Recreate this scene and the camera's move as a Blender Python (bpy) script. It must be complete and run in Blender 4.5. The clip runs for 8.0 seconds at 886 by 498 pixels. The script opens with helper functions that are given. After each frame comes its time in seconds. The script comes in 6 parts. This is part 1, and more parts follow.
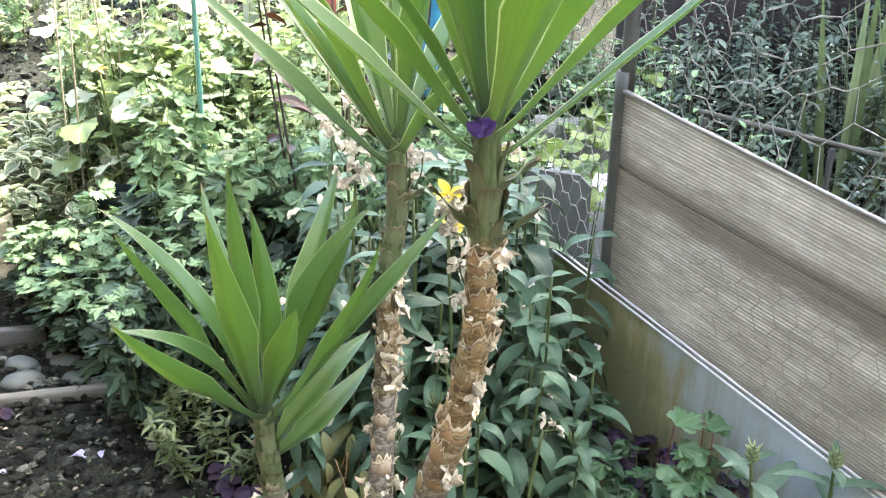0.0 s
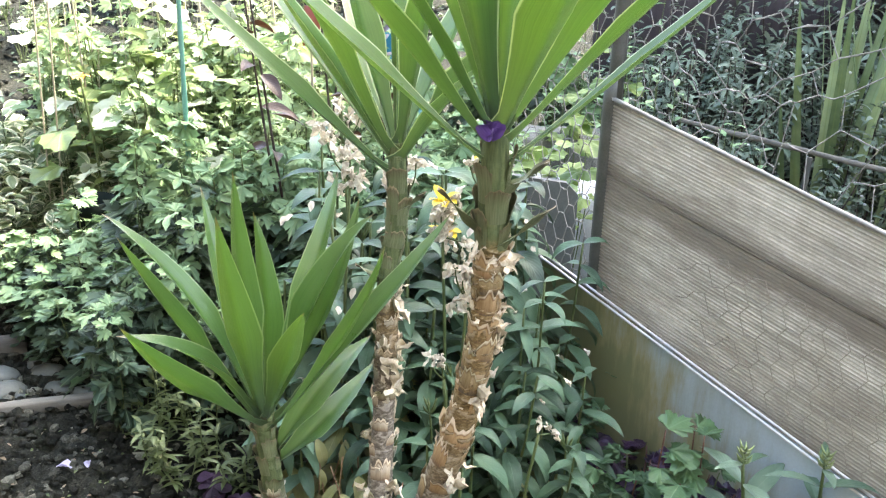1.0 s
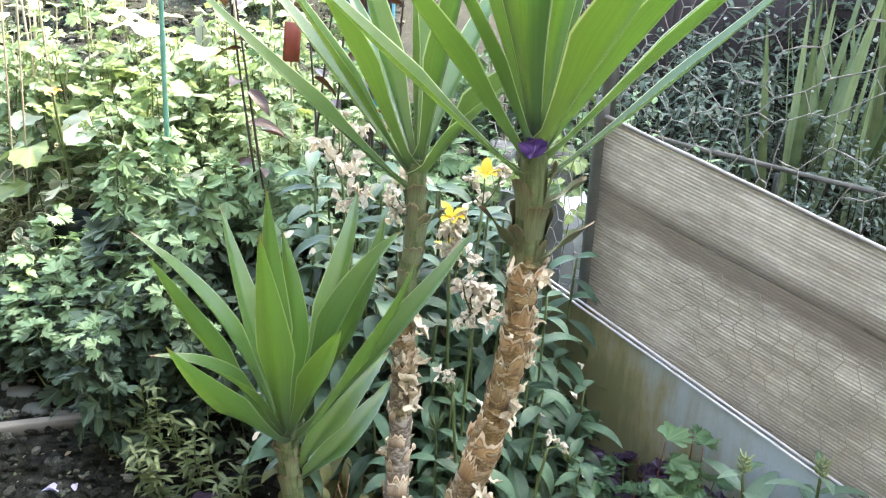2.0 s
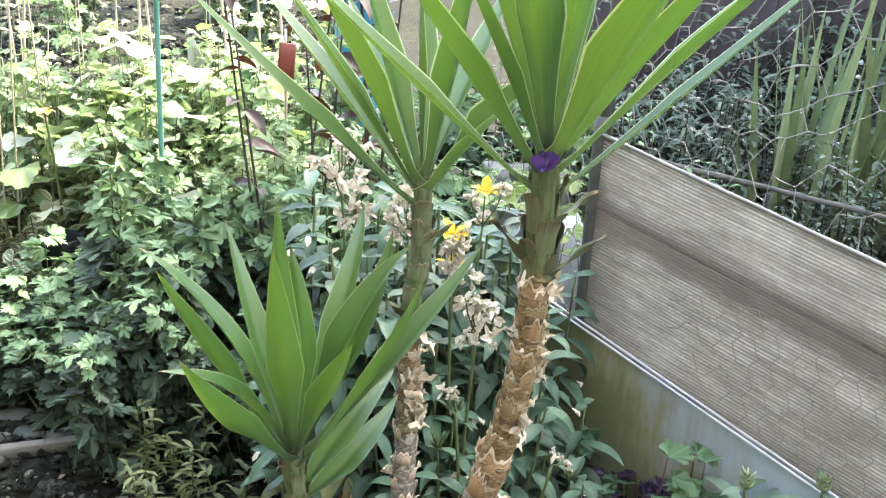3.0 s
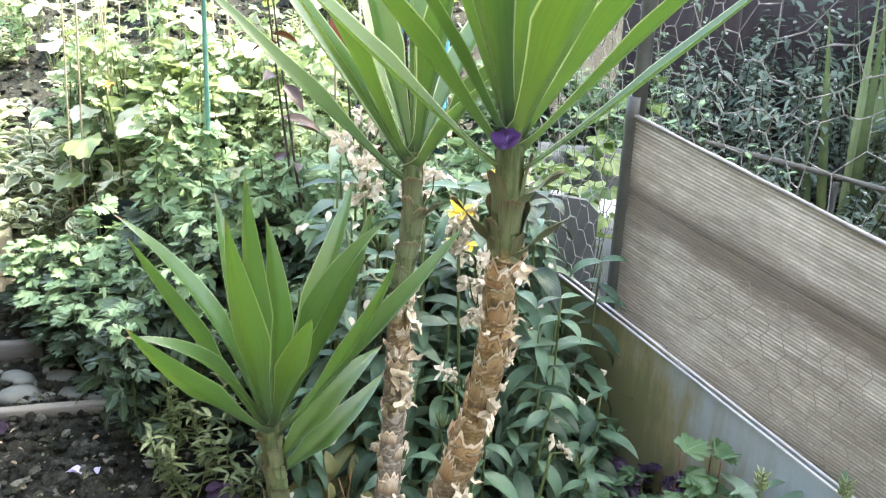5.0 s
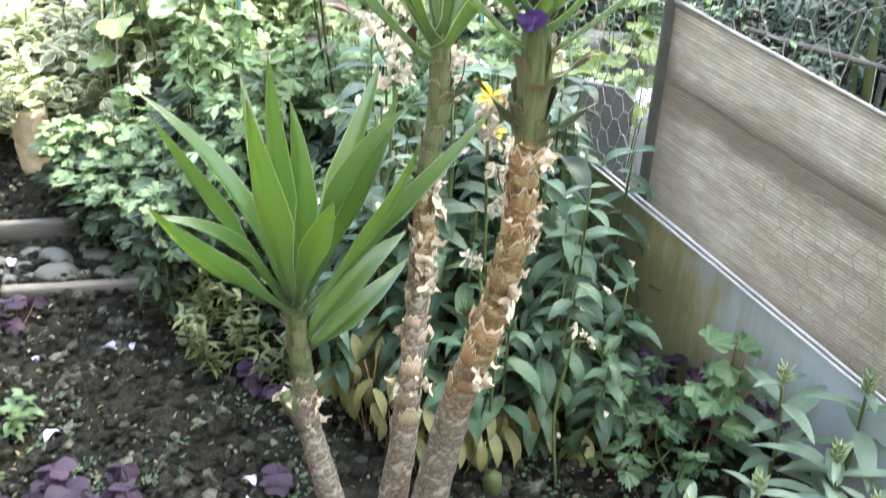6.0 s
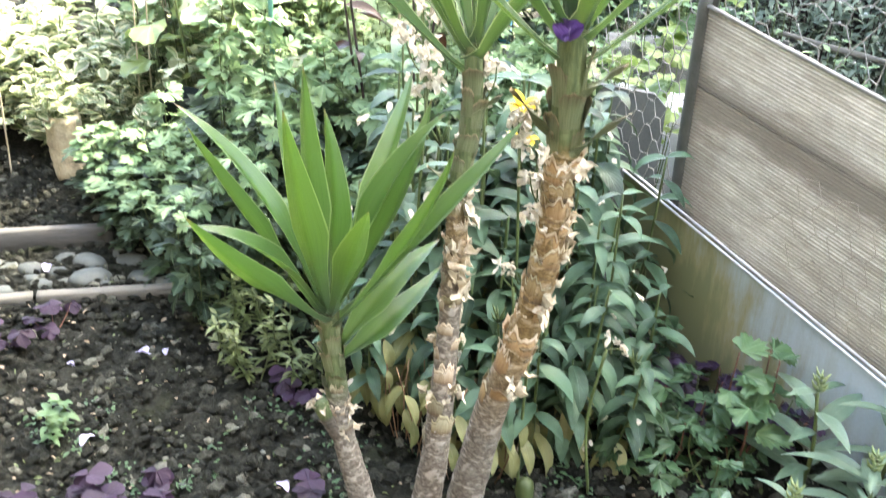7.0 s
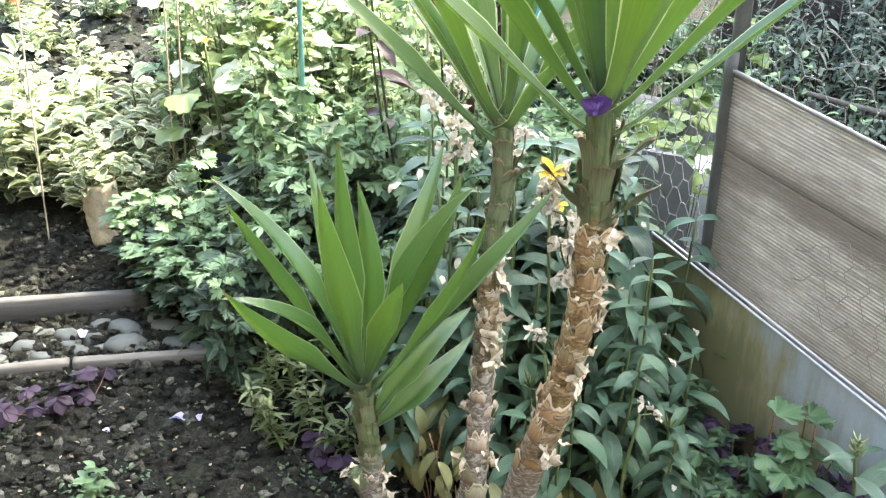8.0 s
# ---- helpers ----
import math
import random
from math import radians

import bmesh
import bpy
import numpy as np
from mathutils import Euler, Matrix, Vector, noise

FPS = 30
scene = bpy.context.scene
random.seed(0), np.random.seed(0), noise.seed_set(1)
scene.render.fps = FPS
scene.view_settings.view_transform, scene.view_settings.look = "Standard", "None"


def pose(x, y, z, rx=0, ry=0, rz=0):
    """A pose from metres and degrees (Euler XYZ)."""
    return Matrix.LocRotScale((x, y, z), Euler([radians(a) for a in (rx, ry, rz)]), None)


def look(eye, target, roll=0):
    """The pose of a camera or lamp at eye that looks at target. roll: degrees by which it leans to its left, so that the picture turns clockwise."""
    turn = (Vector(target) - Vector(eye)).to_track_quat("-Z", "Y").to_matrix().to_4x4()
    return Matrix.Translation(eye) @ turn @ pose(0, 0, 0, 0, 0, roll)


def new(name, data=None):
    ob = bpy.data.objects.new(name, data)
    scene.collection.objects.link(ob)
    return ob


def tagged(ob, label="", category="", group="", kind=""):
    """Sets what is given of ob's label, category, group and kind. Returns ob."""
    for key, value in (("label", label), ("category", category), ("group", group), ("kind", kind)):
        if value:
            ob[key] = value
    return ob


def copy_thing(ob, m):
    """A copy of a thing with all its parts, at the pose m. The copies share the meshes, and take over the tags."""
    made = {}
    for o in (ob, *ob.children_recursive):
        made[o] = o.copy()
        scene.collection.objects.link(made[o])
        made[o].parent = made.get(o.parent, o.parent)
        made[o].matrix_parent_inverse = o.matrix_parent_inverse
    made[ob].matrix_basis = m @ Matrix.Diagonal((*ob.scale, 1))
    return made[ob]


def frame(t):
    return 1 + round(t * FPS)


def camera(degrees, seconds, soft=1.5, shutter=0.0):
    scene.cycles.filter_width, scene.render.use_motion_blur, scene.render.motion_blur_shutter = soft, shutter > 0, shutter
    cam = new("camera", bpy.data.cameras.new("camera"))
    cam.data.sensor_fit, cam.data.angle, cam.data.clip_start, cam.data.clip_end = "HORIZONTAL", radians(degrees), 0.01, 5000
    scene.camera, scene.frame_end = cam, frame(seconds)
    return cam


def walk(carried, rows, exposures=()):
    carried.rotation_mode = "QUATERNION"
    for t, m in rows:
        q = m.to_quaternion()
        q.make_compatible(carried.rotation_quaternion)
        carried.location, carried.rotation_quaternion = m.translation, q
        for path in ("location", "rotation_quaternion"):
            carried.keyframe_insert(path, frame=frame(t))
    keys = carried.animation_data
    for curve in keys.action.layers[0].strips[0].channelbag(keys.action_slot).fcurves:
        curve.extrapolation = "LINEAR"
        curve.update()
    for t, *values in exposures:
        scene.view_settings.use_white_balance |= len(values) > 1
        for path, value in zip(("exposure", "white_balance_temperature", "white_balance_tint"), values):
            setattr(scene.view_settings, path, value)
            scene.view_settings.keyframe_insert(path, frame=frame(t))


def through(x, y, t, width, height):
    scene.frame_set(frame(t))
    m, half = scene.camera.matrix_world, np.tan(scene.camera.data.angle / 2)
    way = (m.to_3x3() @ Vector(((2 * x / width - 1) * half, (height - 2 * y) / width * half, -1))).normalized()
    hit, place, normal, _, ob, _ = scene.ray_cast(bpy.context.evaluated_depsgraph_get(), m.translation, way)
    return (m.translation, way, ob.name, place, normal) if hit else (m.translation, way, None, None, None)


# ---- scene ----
cam = camera(48.0, 8.0, soft=1.2, shutter=0.4)
PATH = [
    (0, (0.107, -0.132, 1.339), (-0.039, 1.697, 0.544), 0.9),
    (0.5, (0.09, -0.139, 1.333), (-0.03, 1.696, 0.548), 1.1),
    (1, (0.052, -0.148, 1.331), (-0.024, 1.695, 0.559), 1.6),
    (1.5, (-0.022, -0.162, 1.336), (-0.024, 1.689, 0.578), 2.3),
    (2.8, (-0.132, -0.157, 1.315), (-0.03, 1.715, 0.619), 3.2),
    (3, (-0.128, -0.165, 1.314), (-0.029, 1.71, 0.626), 3.1),
    (3.5, (-0.097, -0.153, 1.325), (-0.027, 1.723, 0.636), 2.8),
    (4, (-0.016, -0.134, 1.341), (-0.029, 1.736, 0.634), 2.2),
    (4.2, (0.014, -0.134, 1.345), (-0.032, 1.734, 0.633), 2.1),
    (5.5, (0.079, -0.136, 1.289), (-0.082, 1.697, 0.504), 2.8),
    (6, (0.091, -0.126, 1.299), (-0.098, 1.631, 0.363), 2.8),
    (6.5, (0.1, -0.142, 1.293), (-0.11, 1.556, 0.257), 2.8),
    (7, (0.079, -0.124, 1.309), (-0.162, 1.627, 0.373), 2.0),
    (7.5, (0.074, -0.122, 1.326), (-0.203, 1.659, 0.46), 1.2),
    (8, (0.073, -0.131, 1.335), (-0.233, 1.659, 0.497), 0.6),
]
walk(cam, [(t, look(eye, target, roll)) for t, eye, target, roll in PATH], exposures=[(0.0, 4.25, 6950, 9), (4.2, 4.22, 6950, 9), (5.5, 4.22, 6950, 9), (6.5, 4.66, 7200, 9), (7.2, 4.64, 7200, 9), (8.0, 4.25, 6950, 9)])

# ---- light ----
SUN_ELEVATION, SUN_FROM = radians(48), Vector((0.82, 0.574, 0)).normalized()
world = bpy.data.worlds.new("sky")
scene.world = world
world.use_nodes = True
wt = world.node_tree
sky = wt.nodes.new("ShaderNodeTexSky")
sky.sky_type = "NISHITA"
sky.sun_disc = False
sky.sun_elevation = SUN_ELEVATION
sky.sun_rotation = math.atan2(SUN_FROM.x, SUN_FROM.y)
sky.air_density, sky.dust_density = 1.0, 3.5
wt.links.new(sky.outputs[0], wt.nodes["Background"].inputs[0])
wt.nodes["Background"].inputs[1].default_value = 0.15
sun = new("sun", bpy.data.lights.new("sun", "SUN"))
sun.data.energy, sun.data.angle, sun.data.color = 1.5, radians(3.0), (1.0, 0.95, 0.86)
sun.matrix_world = look(Vector((0, 0, 0)), -(SUN_FROM * math.cos(SUN_ELEVATION) + Vector((0, 0, math.sin(SUN_ELEVATION)))))

# ---- materials ----


class Nodes:
    def __init__(self, name):
        self.m = bpy.data.materials.new(name)
        self.m.use_nodes = True
        self.t = self.m.node_tree
        self.b = self.t.nodes["Principled BSDF"]
        self.out = self.t.nodes["Material Output"]

    def add(self, kind):
        return self.t.nodes.new(kind)

    def link(self, a, b):
        self.t.links.new(a, b)

    def coords(self, what="Object"):
        return self.add("ShaderNodeTexCoord").outputs[what]

    def noise(self, scale, detail=4.0, rough=0.6, vector=None, stretch=None):
        n = self.add("ShaderNodeTexNoise")
        n.inputs["Scale"].default_value, n.inputs["Detail"].default_value, n.inputs["Roughness"].default_value = scale, detail, rough
        v = vector or self.coords()
        if stretch:
            mp = self.add("ShaderNodeMapping")
            mp.inputs["Scale"].default_value = stretch
            self.link(v, mp.inputs["Vector"])
            v = mp.outputs[0]
        self.link(v, n.inputs["Vector"])
        return n.outputs["Fac"]

    def ramp(self, fac, stops):
        r = self.add("ShaderNodeValToRGB")
        el = r.color_ramp.elements
        while len(el) < len(stops):
            el.new(0.5)
        for e, (p, c) in zip(el, stops):
            e.position, e.color = p, (*c, 1) if len(c) == 3 else c
        self.link(fac, r.inputs[0])
        return r.outputs[0]

    def mix(self, fac, a, b, how="MIX"):
        n = self.add("ShaderNodeMix")
        n.data_type, n.blend_type = "RGBA", how
        for sock, v in ((n.inputs[0], fac), (n.inputs[6], a), (n.inputs[7], b)):
            if hasattr(v, "is_linked"):
                self.link(v, sock)
            elif isinstance(v, (int, float)):
                sock.default_value = v
            else:
                sock.default_value = (*v, 1)
        return n.outputs[2]

    def math(self, op, a, b=0.0, c=0.0):
        n = self.add("ShaderNodeMath")
        n.operation = op
        for sock, v in zip(n.inputs, (a, b, c)):
            if hasattr(v, "is_linked"):
                self.link(v, sock)
            else:
                sock.default_value = v
        return n.outputs[0]

    def bump(self, height, strength=0.3, distance=0.002):
        n = self.add("ShaderNodeBump")
        n.inputs["Strength"].default_value, n.inputs["Distance"].default_value = strength, distance
        self.link(height, n.inputs["Height"])
        self.link(n.outputs[0], self.b.inputs["Normal"])
        return n.outputs[0]

    def done(self, colour, rough=0.6, metal=0.0, spec=0.5):
        if hasattr(colour, "is_linked"):
            self.link(colour, self.b.inputs["Base Color"])
        else:
            self.b.inputs["Base Color"].default_value = (*colour, 1)
        if hasattr(rough, "is_linked"):
            self.link(rough, self.b.inputs["Roughness"])
        else:
            self.b.inputs["Roughness"].default_value = rough
        self.b.inputs["Metallic"].default_value = metal
        self.b.inputs["Specular IOR Level"].default_value = spec
        return self.m

    def island(self):
        return self.add("ShaderNodeNewGeometry").outputs["Random Per Island"]

    def random(self):
        return self.add("ShaderNodeObjectInfo").outputs["Random"]

    def across(self):
        """Signed place across a leaf (-1 to 1) and along it (0 to 1)."""
        uv = self.add("ShaderNodeSeparateXYZ")
        self.link(self.coords("UV"), uv.inputs[0])
        return uv.outputs[0], uv.outputs[1]

    def translucent(self, colour, share, normal=None):
        tr = self.add("ShaderNodeBsdfTranslucent")
        if hasattr(colour, "is_linked"):
            self.link(colour, tr.inputs[0])
        else:
            tr.inputs[0].default_value = (*colour, 1)
        mx = self.add("ShaderNodeMixShader")
        mx.inputs[0].default_value = share
        self.link(self.b.outputs[0], mx.inputs[1])
        self.link(tr.outputs[0], mx.inputs[2])
        self.link(mx.outputs[0], self.out.inputs[0])


def plain(name, a, b, scale=20.0, rough=0.7, fine=200.0, bump=0.3, depth=0.002, metal=0.0, spec=0.4, stretch=None):
    """A surface of two colours, mottled at two scales, with fine relief."""
    n = Nodes(name)
    broad = n.noise(scale, 5, 0.65, stretch=stretch)
    grain = n.noise(fine, 4, 0.7, stretch=stretch)
    both = n.math("MULTIPLY_ADD", grain, 0.45, n.math("MULTIPLY", broad, 0.55))
    n.bump(both, bump, depth)
    r = n.math("MULTIPLY_ADD", grain, 0.3, rough - 0.15)
    return n.done(n.ramp(both, [(0.32, a), (0.68, b)]), r, metal, spec)


def leafy(name, dark, light, vein=(0.132, 0.198, 0.079), vein_width=0.07, rough=0.45, share=0.3, margin=None, margin_from=0.6, spots=None, spec=0.45, per_object=False, ribs=9.0, through=(0.185, 0.264, 0.079)):
    """A leaf: tone by leaf, pale midrib, side veins in relief, and light that comes through the blade."""
    n = Nodes(name)
    u, v = n.across()
    au = n.math("ABSOLUTE", u)
    rnd = n.random() if per_object else n.island()
    tone = n.math("MULTIPLY_ADD", n.noise(28.0, 3), 0.6, n.math("MULTIPLY", rnd, 0.55))
    col = n.ramp(tone, [(0.22, dark), (0.78, light)])
    if margin:
        edge = n.math("ADD", au, n.math("MULTIPLY_ADD", n.noise(60.0, 3), 0.5, -0.25))
        col = n.mix(n.ramp(edge, [(margin_from - 0.06, (0, 0, 0)), (margin_from + 0.06, (1, 1, 1))]), col, margin)
    side = n.math("SINE", n.math("MULTIPLY", n.math("ADD", v, n.math("MULTIPLY", au, -0.35)), ribs * 6.283))
    mid = n.ramp(au, [(0.0, (1, 1, 1)), (vein_width, (0, 0, 0))])
    col = n.mix(n.math("MULTIPLY", mid, 0.7), col, vein)
    if spots:
        s = n.ramp(n.noise(90.0, 5, 0.75), [(0.66, (0, 0, 0)), (0.74, (1, 1, 1))])
        col = n.mix(n.math("MULTIPLY", s, 0.7), col, spots)
    h = n.math("ADD", n.math("MULTIPLY", side, 0.25), n.math("MULTIPLY_ADD", mid, -0.8, n.noise(220.0, 2)))
    n.bump(h, 0.35, 0.0012)
    m = n.done(col, rough, 0.0, spec)
    n.translucent(n.mix(0.4, col, through), share)
    return m


def yucca_blade(name, margin):
    n = Nodes(name)
    u, v = n.across()
    au = n.math("ABSOLUTE", u)
    tone = n.math("MULTIPLY_ADD", n.noise(9.0, 3, 0.5, stretch=(1, 1, 0.4)), 0.5, n.math("MULTIPLY", n.random(), 0.6))
    col = n.ramp(tone, [(0.2, (0.012, 0.056, 0.009)), (0.5, (0.031, 0.108, 0.012)), (0.85, (0.066, 0.152, 0.018))])
    lines = n.noise(1.0, 3, 0.7, vector=n.coords("UV"), stretch=(30, 1.5, 1))
    col = n.mix(0.6, col, n.ramp(lines, [(0.3, (0.016, 0.048, 0.012)), (0.7, (0.10, 0.175, 0.046))]))
    broad = n.noise(1.0, 2, 0.5, vector=n.coords("UV"), stretch=(2.2, 1.2, 1))
    col = n.mix(n.ramp(broad, [(0.4, (0, 0, 0)), (0.75, (0.28, 0.28, 0.28))]), col, (0.07, 0.125, 0.06))
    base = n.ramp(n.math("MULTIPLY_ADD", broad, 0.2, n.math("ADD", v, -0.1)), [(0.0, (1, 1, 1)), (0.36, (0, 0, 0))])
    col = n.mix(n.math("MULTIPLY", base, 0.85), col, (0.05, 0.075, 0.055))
    rim = n.ramp(n.math("MULTIPLY_ADD", n.noise(40.0, 2), 0.05, au), [(0.94, (0, 0, 0)), (0.985, (1, 1, 1))])
    col = n.mix(n.math("MULTIPLY", rim, margin), col, (0.52, 0.57, 0.34))
    tip = n.ramp(n.math("MULTIPLY_ADD", n.noise(30.0, 3), 0.05, v), [(0.955, (0, 0, 0)), (1.0, (1, 1, 1))])
    col = n.mix(tip, col, (0.132, 0.079, 0.033))
    fleck = n.ramp(n.noise(120.0, 5, 0.8), [(0.70, (0, 0, 0)), (0.76, (1, 1, 1))])
    col = n.mix(n.math("MULTIPLY", fleck, 0.5), col, (0.165, 0.145, 0.053))
    n.bump(lines, 0.35, 0.001)
    m = n.done(col, n.math("MULTIPLY_ADD", n.noise(60.0, 3), 0.2, 0.22), 0.0, 0.75)
    n.translucent(n.mix(0.55, col, (0.20, 0.36, 0.03)), 0.25)
    return m


def trunk_bark(name, tan_from, green_from, green_to):
    """Ringed bark, grey low down, tan with pale ragged scars above, shade painted under the scar lips, green under the
    crown (v runs up the stem, u within a scar).
    """
    n = Nodes(name)
    u, v = n.across()
    rag = n.noise(35.0, 5, 0.7)
    fine = n.noise(130.0, 5, 0.75, stretch=(1, 1, 2.0))
    vv = n.math("MULTIPLY_ADD", rag, 0.1, n.math("ADD", v, -0.05))
    low = n.ramp(fine, [(0.3, (0.035, 0.029, 0.022)), (0.5, (0.125, 0.106, 0.08)), (0.72, (0.31, 0.28, 0.23))])
    tan = n.ramp(fine, [(0.3, (0.05, 0.032, 0.012)), (0.52, (0.19, 0.125, 0.05)), (0.75, (0.38, 0.29, 0.16))])
    fibre = n.noise(160.0, 4, 0.6, stretch=(1, 1, 0.12))
    green = n.ramp(fibre, [(0.3, (0.04, 0.055, 0.020)), (0.55, (0.085, 0.108, 0.042)), (0.75, (0.145, 0.155, 0.075))])
    lip = n.ramp(n.math("MULTIPLY_ADD", fine, 0.3, u), [(0.86, (0, 0, 0)), (1.0, (1, 1, 1))])
    # Dark start of each ring, painted as shade from the lip next to it.
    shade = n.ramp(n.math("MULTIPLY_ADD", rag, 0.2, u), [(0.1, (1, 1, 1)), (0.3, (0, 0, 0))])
    low = n.mix(n.math("MULTIPLY", lip, 0.45), low, (0.42, 0.385, 0.33))
    tan = n.mix(n.math("MULTIPLY", lip, 0.4), tan, (0.462, 0.376, 0.264))
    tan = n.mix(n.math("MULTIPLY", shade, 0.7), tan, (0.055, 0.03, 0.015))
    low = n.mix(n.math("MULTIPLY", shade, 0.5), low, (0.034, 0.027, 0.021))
    col = n.mix(n.ramp(vv, [(tan_from - 0.08, (0, 0, 0)), (tan_from + 0.08, (1, 1, 1))]), low, tan)
    col = n.mix(n.ramp(vv, [(green_from, (0, 0, 0)), (green_to, (1, 1, 1))]), col, green)
    n.bump(n.math("ADD", fine, n.math("MULTIPLY", rag, 0.6)), 0.6, 0.004)
    return n.done(col, 0.8, 0.0, 0.25)


def sheath_skin():
    """Old leaf foot: streaked green at the stem, drying to brown at its cut end."""
    n = Nodes("leaf_base")
    u, v = n.across()
    fibre = n.noise(1.0, 4, 0.7, vector=n.coords("UV"), stretch=(9, 0.8, 1))
    f = n.math("ADD", n.math("MULTIPLY_ADD", n.noise(50.0, 5, 0.75), 0.3, v), n.math("MULTIPLY_ADD", n.random(), 0.12, -0.2))
    col = n.ramp(f, [(0.15, (0.075, 0.098, 0.038)), (0.55, (0.10, 0.125, 0.052)), (0.84, (0.085, 0.085, 0.038)), (0.93, (0.085, 0.052, 0.026)), (1.0, (0.33, 0.25, 0.15))])
    col = n.mix(0.45, col, n.ramp(fibre, [(0.35, (0.045, 0.05, 0.022)), (0.65, (0.20, 0.20, 0.115))]))
    n.bump(fibre, 0.4, 0.002)
    return n.done(col, 0.55, 0.0, 0.35)


def scale_skin(name, brown, tan):
    """Torn leaf scar: lip shadow painted at its foot, then rusty brown, smooth tan above, bleached at its ragged lip.
    """
    n = Nodes(name)
    u, v = n.across()
    fibre = n.noise(1.0, 4, 0.7, vector=n.coords("UV"), stretch=(10, 1.2, 1))
    f = n.math("ADD", n.math("MULTIPLY_ADD", n.noise(30.0, 4, 0.6), 0.22, v), n.math("MULTIPLY_ADD", n.random(), 0.16, -0.19))
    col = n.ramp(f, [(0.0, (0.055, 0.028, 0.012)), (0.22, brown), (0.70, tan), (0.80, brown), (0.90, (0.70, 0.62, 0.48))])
    tone = n.ramp(n.random(), [(0.0, (0.55, 0.62, 0.62)), (0.3, (0.72, 0.78, 0.62)), (0.5, (0.95, 0.92, 0.88)), (1.0, (1.12, 1.05, 0.98))])
    col = n.mix(1.0, col, tone, "MULTIPLY")
    col = n.mix(0.2, col, n.ramp(fibre, [(0.35, (0.08, 0.045, 0.018)), (0.65, (0.5, 0.4, 0.26))]))
    n.bump(n.math("ADD", fibre, n.noise(180.0, 4, 0.7)), 0.4, 0.002)
    return n.done(col, 0.75, 0.0, 0.3)


def soil_mix(name="soil", by_island=False):
    n = Nodes(name)
    a, b, c = n.noise(5.0, 6, 0.65), n.noise(55.0, 6, 0.75), n.noise(420.0, 4, 0.7)
    mixd = n.math("MULTIPLY_ADD", b, 0.5, n.math("MULTIPLY_ADD", c, 0.35, n.math("MULTIPLY", a, 0.2)))
    if by_island:
        mixd = n.math("MULTIPLY_ADD", n.math("POWER", n.island(), 3.0), 0.32, n.math("ADD", mixd, -0.06))
    col = n.ramp(mixd, [(0.36, (0.0045, 0.0048, 0.0036)), (0.53, (0.0165, 0.0175, 0.0125)), (0.68, (0.062, 0.064, 0.049)), (0.80, (0.185, 0.188, 0.15))])
    moss = n.ramp(n.noise(7.0, 5, 0.7), [(0.58, (0, 0, 0)), (0.70, (1, 1, 1))])
    col = n.mix(n.math("MULTIPLY", moss, 0.55), col, (0.04, 0.05, 0.024))
    n.bump(n.math("MULTIPLY_ADD", b, 1.2, n.math("MULTIPLY", c, 0.5)), 1.0, 0.012)
    return n.done(col, 0.92, 0.0, 0.15)


SLOPE = math.tan(radians(10.5))


